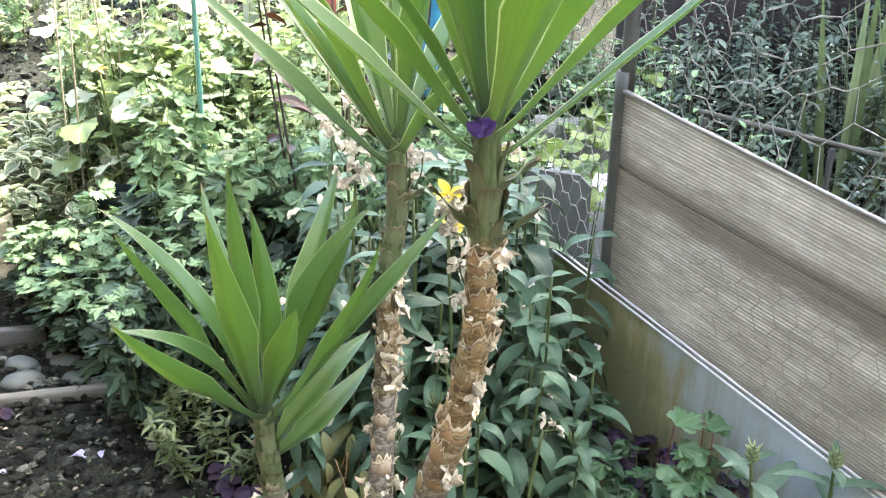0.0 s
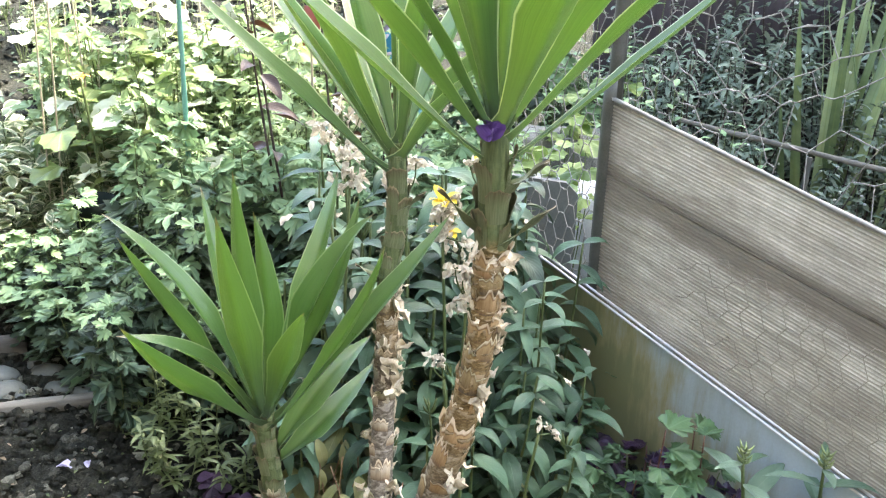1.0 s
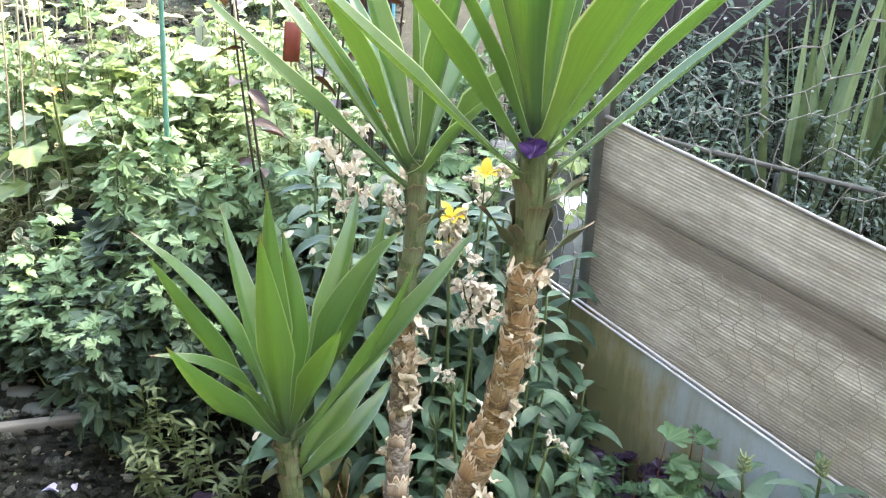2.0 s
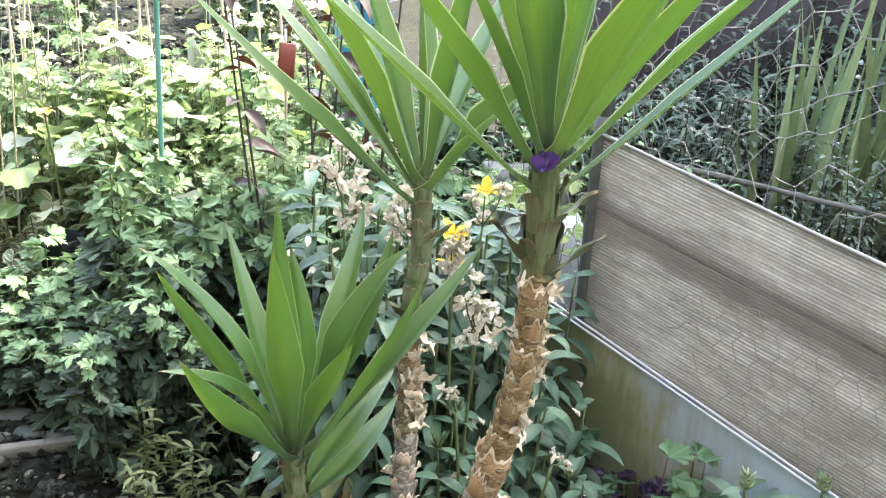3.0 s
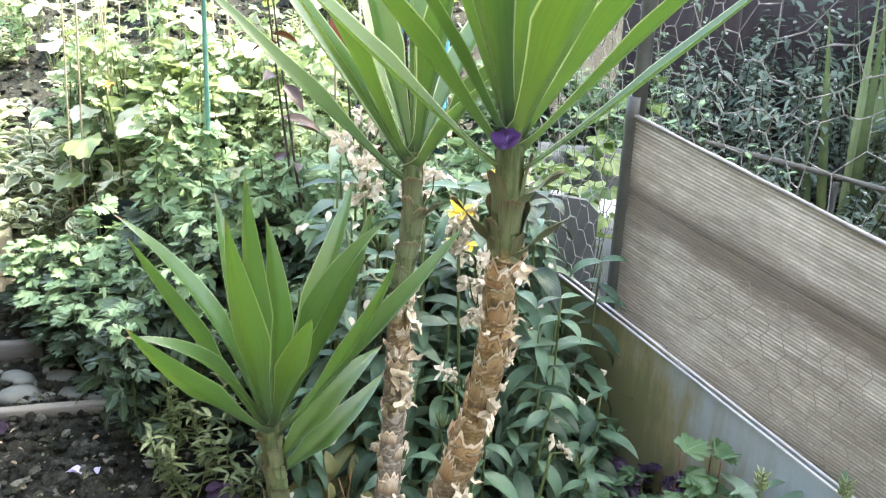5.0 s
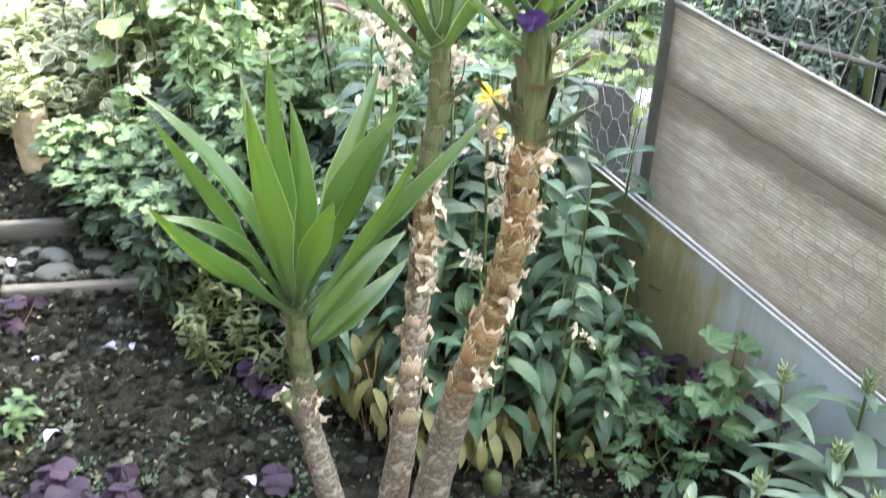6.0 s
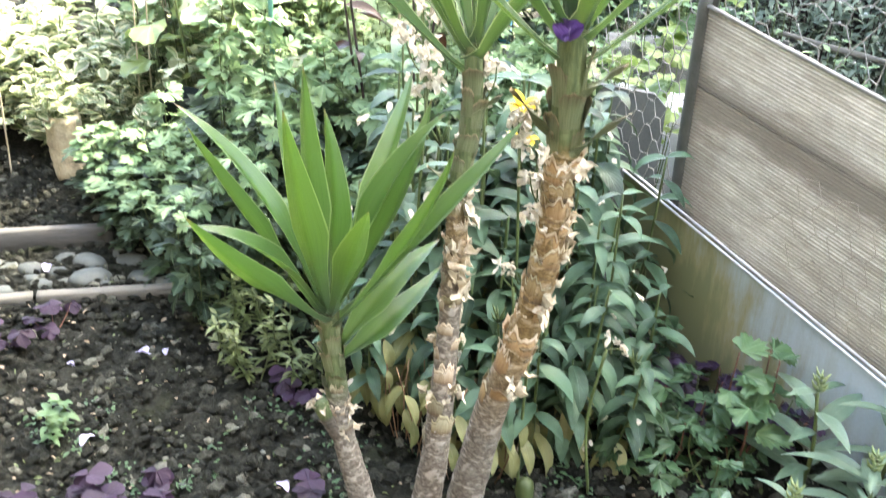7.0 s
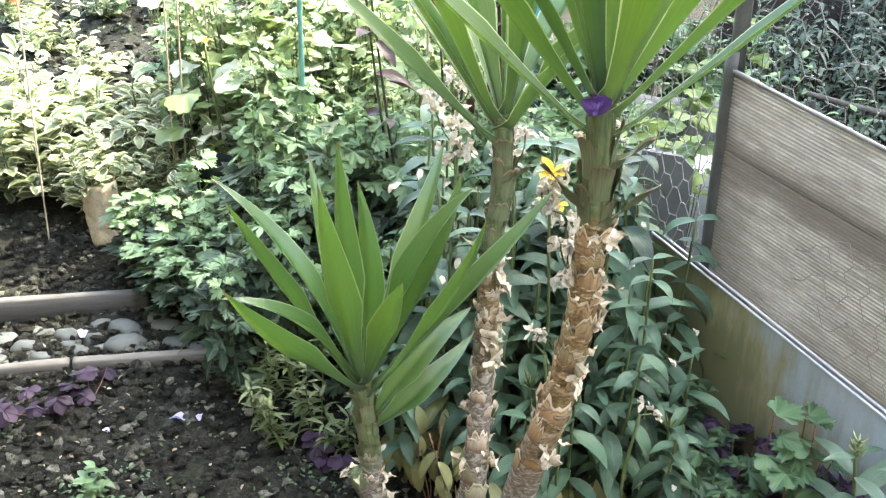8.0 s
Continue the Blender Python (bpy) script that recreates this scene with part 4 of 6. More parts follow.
RIGHT_TOP, LEFT_TOP, SHORT_TOP = np.array((0.066, 1.07, 0.965)), np.array((-0.086, 1.345, 0.855)), np.array((-0.270, 1.145, 0.500))
RIGHT_STEM = yucca_trunk([(-0.085, 1.125, -0.03), (-0.074, 1.12, 0.01), (-0.040, 1.11, 0.205), (-0.007, 1.10, 0.389), (0.032, 1.09, 0.534), (0.057, 1.078, 0.68), (0.063, 1.073, 0.786), (0.066, 1.07, 0.868), RIGHT_TOP + (-0.001, 0, 0.04)],
            [0.040, 0.035, 0.0300, 0.0255, 0.0222, 0.0196, 0.0198, 0.0215, 0.0170], "bark_r", 0.47, 80, 40, (0.42, 0.82, 36), 1.0)
LEFT_STEM = yucca_trunk([(-0.125, 1.150, -0.03), (-0.124, 1.16, 0.03), (-0.104, 1.20, 0.219), (-0.098, 1.25, 0.397), (-0.096, 1.29, 0.545), (-0.095, 1.32, 0.675), (-0.084, 1.335, 0.76), LEFT_TOP + (0, 0, 0.028)],
            [0.036, 0.029, 0.0240, 0.0192, 0.0175, 0.0165, 0.0175, 0.0140], "bark_l", 0.50, 70, 44, (0.36, 0.72, 34), 2.0)
SHORT_STEM = yucca_trunk([(-0.160, 1.105, -0.03), (-0.174, 1.11, 0.0), (-0.217, 1.12, 0.172), (-0.247, 1.13, 0.286), (-0.258, 1.135, 0.392), (-0.266, 1.14, 0.46), SHORT_TOP + (0, 0, 0.02)],
            [0.031, 0.026, 0.022, 0.019, 0.017, 0.016, 0.017], "bark_s", 0.55, 60, 36, (0.5, 0.62, 10), 3.0)


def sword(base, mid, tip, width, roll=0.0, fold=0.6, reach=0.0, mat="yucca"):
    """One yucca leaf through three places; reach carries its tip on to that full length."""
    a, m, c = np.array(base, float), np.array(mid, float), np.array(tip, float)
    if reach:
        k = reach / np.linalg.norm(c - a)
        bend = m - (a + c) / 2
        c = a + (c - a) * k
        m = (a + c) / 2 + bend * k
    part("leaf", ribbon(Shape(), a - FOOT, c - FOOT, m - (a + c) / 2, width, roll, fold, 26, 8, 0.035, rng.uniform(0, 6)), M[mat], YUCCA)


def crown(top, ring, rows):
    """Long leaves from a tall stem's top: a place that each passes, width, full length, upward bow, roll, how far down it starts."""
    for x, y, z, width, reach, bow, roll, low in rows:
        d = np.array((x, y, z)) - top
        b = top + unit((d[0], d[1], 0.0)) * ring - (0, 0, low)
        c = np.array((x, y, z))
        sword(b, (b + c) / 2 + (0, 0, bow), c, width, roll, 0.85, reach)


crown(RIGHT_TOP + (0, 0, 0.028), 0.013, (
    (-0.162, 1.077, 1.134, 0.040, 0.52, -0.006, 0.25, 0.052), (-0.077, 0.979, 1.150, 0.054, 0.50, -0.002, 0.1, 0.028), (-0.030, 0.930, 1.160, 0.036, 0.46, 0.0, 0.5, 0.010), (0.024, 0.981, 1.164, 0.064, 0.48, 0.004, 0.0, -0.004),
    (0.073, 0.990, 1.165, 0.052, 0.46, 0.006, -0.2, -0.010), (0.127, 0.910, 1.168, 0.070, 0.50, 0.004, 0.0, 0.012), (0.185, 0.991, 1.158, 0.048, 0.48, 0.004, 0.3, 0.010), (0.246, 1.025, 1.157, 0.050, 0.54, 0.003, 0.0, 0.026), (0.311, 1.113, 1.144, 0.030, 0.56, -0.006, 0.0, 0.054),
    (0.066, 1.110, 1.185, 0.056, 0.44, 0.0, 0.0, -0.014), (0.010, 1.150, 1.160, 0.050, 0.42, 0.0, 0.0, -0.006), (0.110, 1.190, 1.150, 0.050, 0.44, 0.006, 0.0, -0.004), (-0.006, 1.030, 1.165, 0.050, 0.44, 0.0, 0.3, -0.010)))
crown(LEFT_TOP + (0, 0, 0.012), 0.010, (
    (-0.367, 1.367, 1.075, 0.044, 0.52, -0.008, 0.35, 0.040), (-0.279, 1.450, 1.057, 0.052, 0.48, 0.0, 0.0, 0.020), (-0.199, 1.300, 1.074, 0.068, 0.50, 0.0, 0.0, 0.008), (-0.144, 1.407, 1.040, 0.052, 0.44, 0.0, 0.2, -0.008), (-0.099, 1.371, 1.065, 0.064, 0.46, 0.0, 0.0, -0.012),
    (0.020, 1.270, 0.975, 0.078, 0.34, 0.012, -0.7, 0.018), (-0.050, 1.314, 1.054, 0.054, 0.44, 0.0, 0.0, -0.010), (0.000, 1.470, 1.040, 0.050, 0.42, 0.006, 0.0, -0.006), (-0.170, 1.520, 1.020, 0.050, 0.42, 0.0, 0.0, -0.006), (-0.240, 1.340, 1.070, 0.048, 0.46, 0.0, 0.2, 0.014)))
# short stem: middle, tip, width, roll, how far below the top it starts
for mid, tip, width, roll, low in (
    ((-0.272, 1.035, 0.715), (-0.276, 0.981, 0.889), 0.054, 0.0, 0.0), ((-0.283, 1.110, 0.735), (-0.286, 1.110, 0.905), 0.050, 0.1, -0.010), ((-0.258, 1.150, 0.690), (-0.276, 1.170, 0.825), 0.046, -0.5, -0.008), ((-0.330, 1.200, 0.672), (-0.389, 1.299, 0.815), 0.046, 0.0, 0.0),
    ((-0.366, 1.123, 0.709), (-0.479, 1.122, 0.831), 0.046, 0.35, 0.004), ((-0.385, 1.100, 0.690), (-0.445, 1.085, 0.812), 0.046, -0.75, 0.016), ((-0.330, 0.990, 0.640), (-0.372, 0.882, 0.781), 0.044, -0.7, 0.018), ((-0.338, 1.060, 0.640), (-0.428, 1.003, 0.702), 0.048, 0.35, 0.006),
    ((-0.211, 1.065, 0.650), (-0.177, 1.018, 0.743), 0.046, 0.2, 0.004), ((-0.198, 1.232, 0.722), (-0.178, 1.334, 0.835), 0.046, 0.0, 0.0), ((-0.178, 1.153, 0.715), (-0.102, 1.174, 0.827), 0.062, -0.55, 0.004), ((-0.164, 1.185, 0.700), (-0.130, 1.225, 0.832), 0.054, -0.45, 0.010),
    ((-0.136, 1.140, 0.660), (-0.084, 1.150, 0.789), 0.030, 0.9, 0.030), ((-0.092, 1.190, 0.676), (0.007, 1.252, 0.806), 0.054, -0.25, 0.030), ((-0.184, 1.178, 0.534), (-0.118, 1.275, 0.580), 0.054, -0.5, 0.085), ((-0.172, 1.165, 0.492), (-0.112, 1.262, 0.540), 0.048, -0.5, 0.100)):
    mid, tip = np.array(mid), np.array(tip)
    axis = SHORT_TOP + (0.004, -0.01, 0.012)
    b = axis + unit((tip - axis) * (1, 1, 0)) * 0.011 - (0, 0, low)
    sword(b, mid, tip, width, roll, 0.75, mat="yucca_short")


def shell(shape, centre, axis, radius, angle, span, height, flare, ragged, seed, rows=5, cols=12):
    """A torn leaf foot that clasps the stem: hugs it below, stands off at its ragged upper edge."""
    r = random.Random(seed)
    axis = unit(axis)
    a = unit(np.cross(axis, (0.0, 1.0, 0.2)))
    b = np.cross(axis, a)
    verts, uv = [], []
    torn = [r.uniform(1 - ragged, 1.0) for _ in range(cols + 1)]
    for i in range(rows + 1):
        v = i / rows
        for j in range(cols + 1):
            u = 2 * j / cols - 1
            ang = angle + u * span / 2
            top = height * (1 - 0.22 * u * u) * torn[j]
            rad = radius * (1.0 - 0.03 * abs(u)) + 0.0006 + flare * v ** 2.2 * (1 + 0.5 * math.sin(3 * u + seed)) + 0.0012 * r.uniform(-1, 1) * v
            verts.append(np.array(centre) + (a * math.cos(ang) + b * math.sin(ang)) * rad + axis * (top * v - 0.12 * height * (1 - v)))
            uv.append((u, v))
    faces = [(i * (cols + 1) + j, i * (cols + 1) + j + 1, (i + 1) * (cols + 1) + j + 1, (i + 1) * (cols + 1) + j) for i in range(rows) for j in range(cols)]
    return shape.add(verts, faces, uv)


def clasping(line, radii, low, high, count, span, height, flare, ragged, mat, name, label, seed):
    """Leaf feet set round a stem in a spiral between two heights along it."""
    r = random.Random(seed)
    for k in range(count):
        v = low + (high - low) * (k + r.uniform(-0.3, 0.3)) / count
        i = int(min(max(v, 0.0), 0.98) * (len(line) - 2))
        s = shell(Shape(), line[i], line[i + 1] - line[i], radii[i], k * 2.4 + r.uniform(-0.3, 0.3), r.uniform(*span), r.uniform(*height), r.uniform(*flare), ragged, seed * 100 + k)
        part(name, s, M[mat], YUCCA, label)


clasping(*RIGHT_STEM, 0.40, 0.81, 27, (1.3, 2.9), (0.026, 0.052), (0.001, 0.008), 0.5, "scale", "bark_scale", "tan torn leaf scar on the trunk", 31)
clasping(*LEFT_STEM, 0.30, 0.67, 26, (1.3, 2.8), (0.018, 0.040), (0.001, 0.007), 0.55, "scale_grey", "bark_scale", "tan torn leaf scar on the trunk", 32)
clasping(*LEFT_STEM, 0.66, 0.86, 9, (1.6, 2.8), (0.018, 0.034), (0.001, 0.004), 0.35, "stub", "leaf_base", "dried cut leaf base", 33)
clasping(*RIGHT_STEM, 0.80, 0.955, 11, (1.1, 1.8), (0.040, 0.066), (0.003, 0.008), 0.10, "stub", "leaf_base", "dried cut leaf base", 34)
clasping(*LEFT_STEM, 0.84, 0.95, 8, (1.1, 1.8), (0.030, 0.050), (0.002, 0.006), 0.10, "stub", "leaf_base", "dried cut leaf base", 35)
clasping(*SHORT_STEM, 0.50, 0.66, 7, (1.2, 2.4), (0.012, 0.022), (0.001, 0.004), 0.6, "scale_grey", "bark_scale", "tan torn leaf scar on the trunk", 37)
clasping(*SHORT_STEM, 0.62, 0.95, 12, (1.2, 2.0), (0.020, 0.038), (0.002, 0.006), 0.35, "stub", "leaf_base", "dried cut leaf base", 36)


def leaf_base(base, direction, length, width):
    s = blade(Shape(), np.array(base) - FOOT, direction, length, width, 0.12, 0.45, 0.0, lambda t: 1.0 - 0.42 * t - 0.12 * t ** 3, 9, 6, 0.22, rng.uniform(0, 6))
    part("leaf_base", s, M["stub"], YUCCA, "dried cut leaf base")


# cut leaf bases that stand out from the stems
for at, d, lng in (((0.046, 1.062, 0.845), (-0.55, -0.25, 0.8), 0.075), ((0.083, 1.060, 0.830), (0.62, -0.25, 0.75), 0.080), ((0.086, 1.068, 0.905), (0.7, -0.1, 0.7), 0.055), ((-0.100, 1.322, 0.640), (-0.6, -0.3, 0.7), 0.060), ((-0.072, 1.330, 0.770), (0.6, -0.2, 0.75), 0.045)):
    leaf_base(at, d, lng * 1.2, 0.030)


def make_stub():
    s = tube(Shape(), curve_points(np.array([(-0.243, 1.13, 0.27), (-0.266, 1.125, 0.315), (-0.280, 1.12, 0.345)]) - FOOT, 12), np.linspace(0.018, 0.014, 12), 14)
    part("cut_stub", s, M["bark_s"], YUCCA, "grey cut stub of an old stem")
    for k in range(13):
        f = Shape()
        a = rng.uniform(0, 6.28)
        blade(f, np.array((-0.280, 1.12, 0.343)) - FOOT + np.array((math.cos(a), math.sin(a), 0)) * 0.012, (math.cos(a) * 0.7, math.sin(a) * 0.7, rng.uniform(-0.6, 1.0)), rng.uniform(0.010, 0.022), 0.014, rng.uniform(0, 2.2), 0.6, rng.uniform(-1, 1), lambda t: max(0.02, 1 - t), 4, 2, 0.4, k)
        part("bark_flake", f, M["flake"], YUCCA, "dry pale curling leaf-base flake")


make_stub()
s = Shape()
for k in range(2):
    blade(s, RIGHT_TOP + (-0.006 - 0.004 * k, -0.026 - 0.003 * k, 0.014), (-0.2 + 0.4 * k, -0.25, 0.9), 0.034, 0.032, 0.5, 0.6, 0.3 * (k - 0.5), None, 8, 5, 0.3, k)
tagged(part("petal", s, M["violet"]), "crumpled violet petal caught in the yucca crown", "petal")

# ---- plants ----
def oval(t):
    return math.sin(math.pi * min(1.0, t * 0.97 + 0.03)) ** 0.75


def lance_profile(t):
    return (math.sin(math.pi * min(1.0, t ** 0.75)) ** 0.9) if t > 0 else 0.06


def stem_line(at, top, bow, count=8, seed=0.0):
    a, b = np.array(at, float), np.array(top, float)
    mid = (a + b) / 2 + np.array((bow * math.cos(seed), bow * math.sin(seed), 0))
    return curve_points([a, mid, b], count)


def lobed_plant(height, stems, seed, size=0.058, reach=0.12, tips=11):
    """A clump of upright leafy stems with lobed leaves, coloured dark below as shaded and paler at the top as lit."""
    r = random.Random(seed)
    stalks, low, young = Shape(), Shape(), Shape()
    for k in range(stems):
        a = r.uniform(0, 6.28)
        foot = np.array((math.cos(a), math.sin(a), 0)) * r.uniform(0, 0.05)
        top = np.array((math.cos(a) * reach * r.uniform(0.3, 1), math.sin(a) * reach * r.uniform(0.3, 1), height * r.uniform(0.75, 1.0)))
        pts = stem_line(foot, top, 0.03, 14, a + 1)
        tube(stalks, pts, np.linspace(0.0032, 0.0012, 14), 5, False)
        for i in range(3, 14):
            for _ in range(1 if i < 7 else 2 if i < 10 else 3):
                b = r.uniform(0, 6.28)
                out = np.array((math.cos(b), math.sin(b), r.uniform(-0.75, 0.55)))
                stalk = r.uniform(0.015, 0.04) * (1 if i < 12 else 0.4)
                q = pts[i] + unit(out) * stalk
                tube(stalks, [pts[i], q], 0.0009, 3, False)
                sz = size * r.uniform(0.65, 1.15) * (1.0 if i < 11 else 0.7)
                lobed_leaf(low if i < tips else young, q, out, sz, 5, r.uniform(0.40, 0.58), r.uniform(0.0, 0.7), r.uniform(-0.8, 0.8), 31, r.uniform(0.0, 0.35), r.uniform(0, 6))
    return stalks, low, young


def scatter(protos, spots, label, category, name, group, tall=(0.85, 1.15)):
    for k, (x, y, f) in enumerate(spots):
        p = protos[k % len(protos)]
        m = Matrix.LocRotScale((x, y, ground_z(x, y) - 0.005), Euler((rng.uniform(-0.08, 0.08), rng.uniform(-0.08, 0.08), rng.uniform(0, 6.28))), None)
        if k < len(protos):
            p.matrix_basis = m @ Matrix.Diagonal((f, f, f, 1))
        else:
            c = copy_thing(p, m)
            c.scale = (f, f, f * rng.uniform(*tall))


def build_lobed(count_protos, height, stems, size, name, label, group, mats, seed0, tips=11):
    protos = []
    for k in range(count_protos):
        t = thing(name, label, "plant", group=group)
        st, lo, yo = lobed_plant(height, stems, seed0 + k, size, tips=tips)
        part("stalk", st, M["stem"], t)
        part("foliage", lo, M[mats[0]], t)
        part("young_foliage", yo, M[mats[1]], t, "upper leaves, coloured paler as lit from above")
        protos.append(t)
    return protos


r2 = random.Random(21)
# dense green mass beside and behind the yucca
spots = []
for y0, xa, xb, f, stepx in ((2.24, -0.76, -0.26, 1.0, 0.15), (2.30, -0.22, 0.16, 0.95, 0.13), (2.55, -0.26, 0.12, 0.95, 0.16), (2.85, -0.3, 0.1, 0.95, 0.2), (3.15, -0.3, 0.5, 1.0, 0.22)):
    x = xa
    while x < xb:
        spots.append((x + r2.uniform(-0.04, 0.04), y0 + r2.uniform(-0.05, 0.05), f * r2.uniform(0.88, 1.1)))
        x += stepx
scatter(build_lobed(5, 0.62, 6, 0.088, "chrysanthemum", "bushy green garden plant with soft lobed leaves", "lobed leafy plants", ("fever", "fever_bright"), 100), spots, "", "", "", "")
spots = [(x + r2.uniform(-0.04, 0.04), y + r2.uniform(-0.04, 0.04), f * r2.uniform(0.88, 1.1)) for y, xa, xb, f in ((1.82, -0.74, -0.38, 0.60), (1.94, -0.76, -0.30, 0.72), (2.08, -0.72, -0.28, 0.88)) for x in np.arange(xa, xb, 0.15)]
scatter(build_lobed(4, 0.62, 5, 0.098, "chrysanthemum", "leafy green garden plant with large lobed leaves", "lobed leafy plants", ("fever", "fever_bright"), 170, 13), spots, "", "", "", "")


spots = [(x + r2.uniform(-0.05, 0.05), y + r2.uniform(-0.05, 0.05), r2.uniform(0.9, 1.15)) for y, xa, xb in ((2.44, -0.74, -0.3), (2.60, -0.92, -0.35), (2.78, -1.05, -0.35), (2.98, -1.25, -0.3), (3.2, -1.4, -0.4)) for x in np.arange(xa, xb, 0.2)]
scatter(build_lobed(3, 0.64, 7, 0.060, "feverfew", "bushy plant with soft lobed leaves, coloured pale lime as if sunlit", "pale leafy plants", ("fever_mid", "fever_pale"), 140), spots, "", "", "", "")


def varieg_plant(seed):
    r = random.Random(seed)
    stalks, leaves = Shape(), Shape()
    for k in range(11):
        a = r.uniform(0, 6.28)
        top = np.array((math.cos(a) * 0.16 * r.uniform(0.2, 1), math.sin(a) * 0.16 * r.uniform(0.2, 1), r.uniform(0.07, 0.23)))
        pts = stem_line((0, 0, 0), top, 0.05, 12, a)
        tube(stalks, pts, np.linspace(0.003, 0.001, 12), 5, False)
        for i in range(2, 12):
            for _ in range(2):
                b = r.uniform(0, 6.28)
                d = (math.cos(b), math.sin(b), r.uniform(-0.2, 0.8))
                blade(leaves, pts[i] + unit(d) * 0.008, d, r.uniform(0.040, 0.060), r.uniform(0.024, 0.034), r.uniform(0, 0.8), r.uniform(0.1, 0.5), r.uniform(-0.5, 0.5), oval, 6, 4)
    return stalks, leaves


protos = []
for k in range(3):
    t = thing("variegated_shrub", "low shrub with cream-edged green oval leaves", "shrub", group="variegated shrubs")
    st, le = varieg_plant(300 + k)
    part("stalk", st, M["stem"], t)
    part("foliage", le, M["varieg"], t)
    protos.append(t)
spots = [(x + r2.uniform(-0.05, 0.05), y + r2.uniform(-0.05, 0.05), r2.uniform(1.1, 1.45)) for y in (2.68, 2.80, 2.93, 3.07) for x in np.arange(-2.0 + (y - 2.6) * 0.2, -1.12 if y < 2.7 else -0.98, 0.135) if not (x < -1.56 and y < 2.75)]
spots += [(x, y, f) for x, y, f in ((-1.95, 3.30, 1.1), (-1.62, 3.25, 1.0), (-2.3, 3.4, 1.1), (-1.35, 3.3, 1.2), (-2.1, 3.75, 0.9), (-1.75, 3.9, 1.0), (-2.5, 4.0, 1.1), (-1.5, 3.65, 0.9), (-1.2, 3.45, 1.1), (-2.75, 4.3, 1.1))]
scatter(protos, spots, "", "", "", "")


def lance_leaves(count, length, width, mat, name, droop=(0.2, 1.0), profile=lance_profile):
    out = []
    for k in range(count):
        s = blade(Shape(), (0, 0, 0), (1, 0, 0.25), length * rng.uniform(0.85, 1.12), width * rng.uniform(0.88, 1.12), rng.uniform(*droop), rng.uniform(0.15, 0.4), 0.0, profile, 9, 4, 0.06, k * 1.7)
        out.append(s.mesh(name, M[mat]))
    return out


def leaf_at(mesh, parent, place, yaw, pitch, roll=0.0, size=1.0, name="leaf", label=""):
    ob = part(name, mesh, None, parent, label)
    ob.matrix_basis = Matrix.LocRotScale(place, Euler((roll, pitch, yaw)), (size,) * 3)
    return ob


LANCE = lance_leaves(9, 0.108, 0.035, "lance", "leaf", (0.6, 1.5))
LANCE_OLD = lance_leaves(3, 0.105, 0.036, "lance_old", "leaf", (0.8, 1.6))


def phlox(seed, stems, height, spread_r, old=0.15, buds=True, label="leafy green phlox with paired lance-shaped leaves", size=1.0):
    r = random.Random(seed)
    t = thing("phlox", label, "plant", group="lance-leaved plants")
    for k in range(stems):
        a = k * 2.4 + r.uniform(-0.4, 0.4)
        top = (math.cos(a) * spread_r * r.uniform(0.4, 1), math.sin(a) * spread_r * r.uniform(0.4, 1), height * r.uniform(0.7, 1.0))
        pts = stem_line((math.cos(a) * 0.02, math.sin(a) * 0.02, 0), top, 0.02, 12, a)
        part("stem", tube(Shape(), pts, np.linspace(0.004, 0.0022, 12), 6), M["stem"], t)
        for i in range(1, 12):
            b = i * 1.571 + r.uniform(-0.3, 0.3)
            for flip in (0, math.pi):
                if r.random() < 0.08:
                    continue
                faded = i < 6 and r.random() < old * 2
                leaf_at(r.choice(LANCE_OLD if faded else LANCE), t, pts[i], b + flip, r.uniform(-0.1, 0.6) + (0.5 if i < 5 else 0) - (0.15 if i > 9 else 0), r.uniform(-0.2, 0.2), size * r.uniform(0.75, 1.1) * (0.75 if i > 9 else 1.0), label="yellowing leaf" if faded else "")
            if r.random() < 0.16:
                q = pts[i] + np.array((math.cos(b) * 0.05, math.sin(b) * 0.05, 0.012))
                part("petal", blade(Shape(), q, (math.cos(b), math.sin(b), -0.4), r.uniform(0.014, 0.026), 0.012, 0.8, 0.5, 0.3, oval, 5, 3, 0.5, i), M["wilt"], t, "dry cream petal stuck to a leaf")
        if buds and r.random() < 0.25:
            for j in range(7):
                an = j * 2.4
                q = pts[-1] + np.array((math.cos(an) * 0.010, math.sin(an) * 0.010, 0.010 + 0.003 * j))
                part("bud", tube(Shape(), [pts[-1], q, q + np.array((math.cos(an) * 0.004, math.sin(an) * 0.004, 0.010))], [0.0012, 0.0026, 0.0008], 5), M["stem"], t, "pale green flower bud")
    return t


def put(t, x, y, turn=0.0, f=1.0, tip=(0, 0)):
    t.matrix_basis = Matrix.LocRotScale((x, y, ground_z(x, y) - 0.004), Euler((tip[0], tip[1], turn)), (f,) * 3)


# behind the trunks and along the frame
A, B, C, D = phlox(1, 5, 0.50, 0.12, 0.3), phlox(2, 6, 0.42, 0.14, 0.25), phlox(3, 4, 0.58, 0.10, 0.1), phlox(4, 5, 0.34, 0.13, 0.1)
put(A, -0.14, 1.60, 0.0, 1.05)
put(B, 0.06, 1.50, 1.0, 1.0)
put(C, 0.17, 1.80, 2.0, 1.1)
put(D, 0.18, 1.50, 0.4, 0.9)
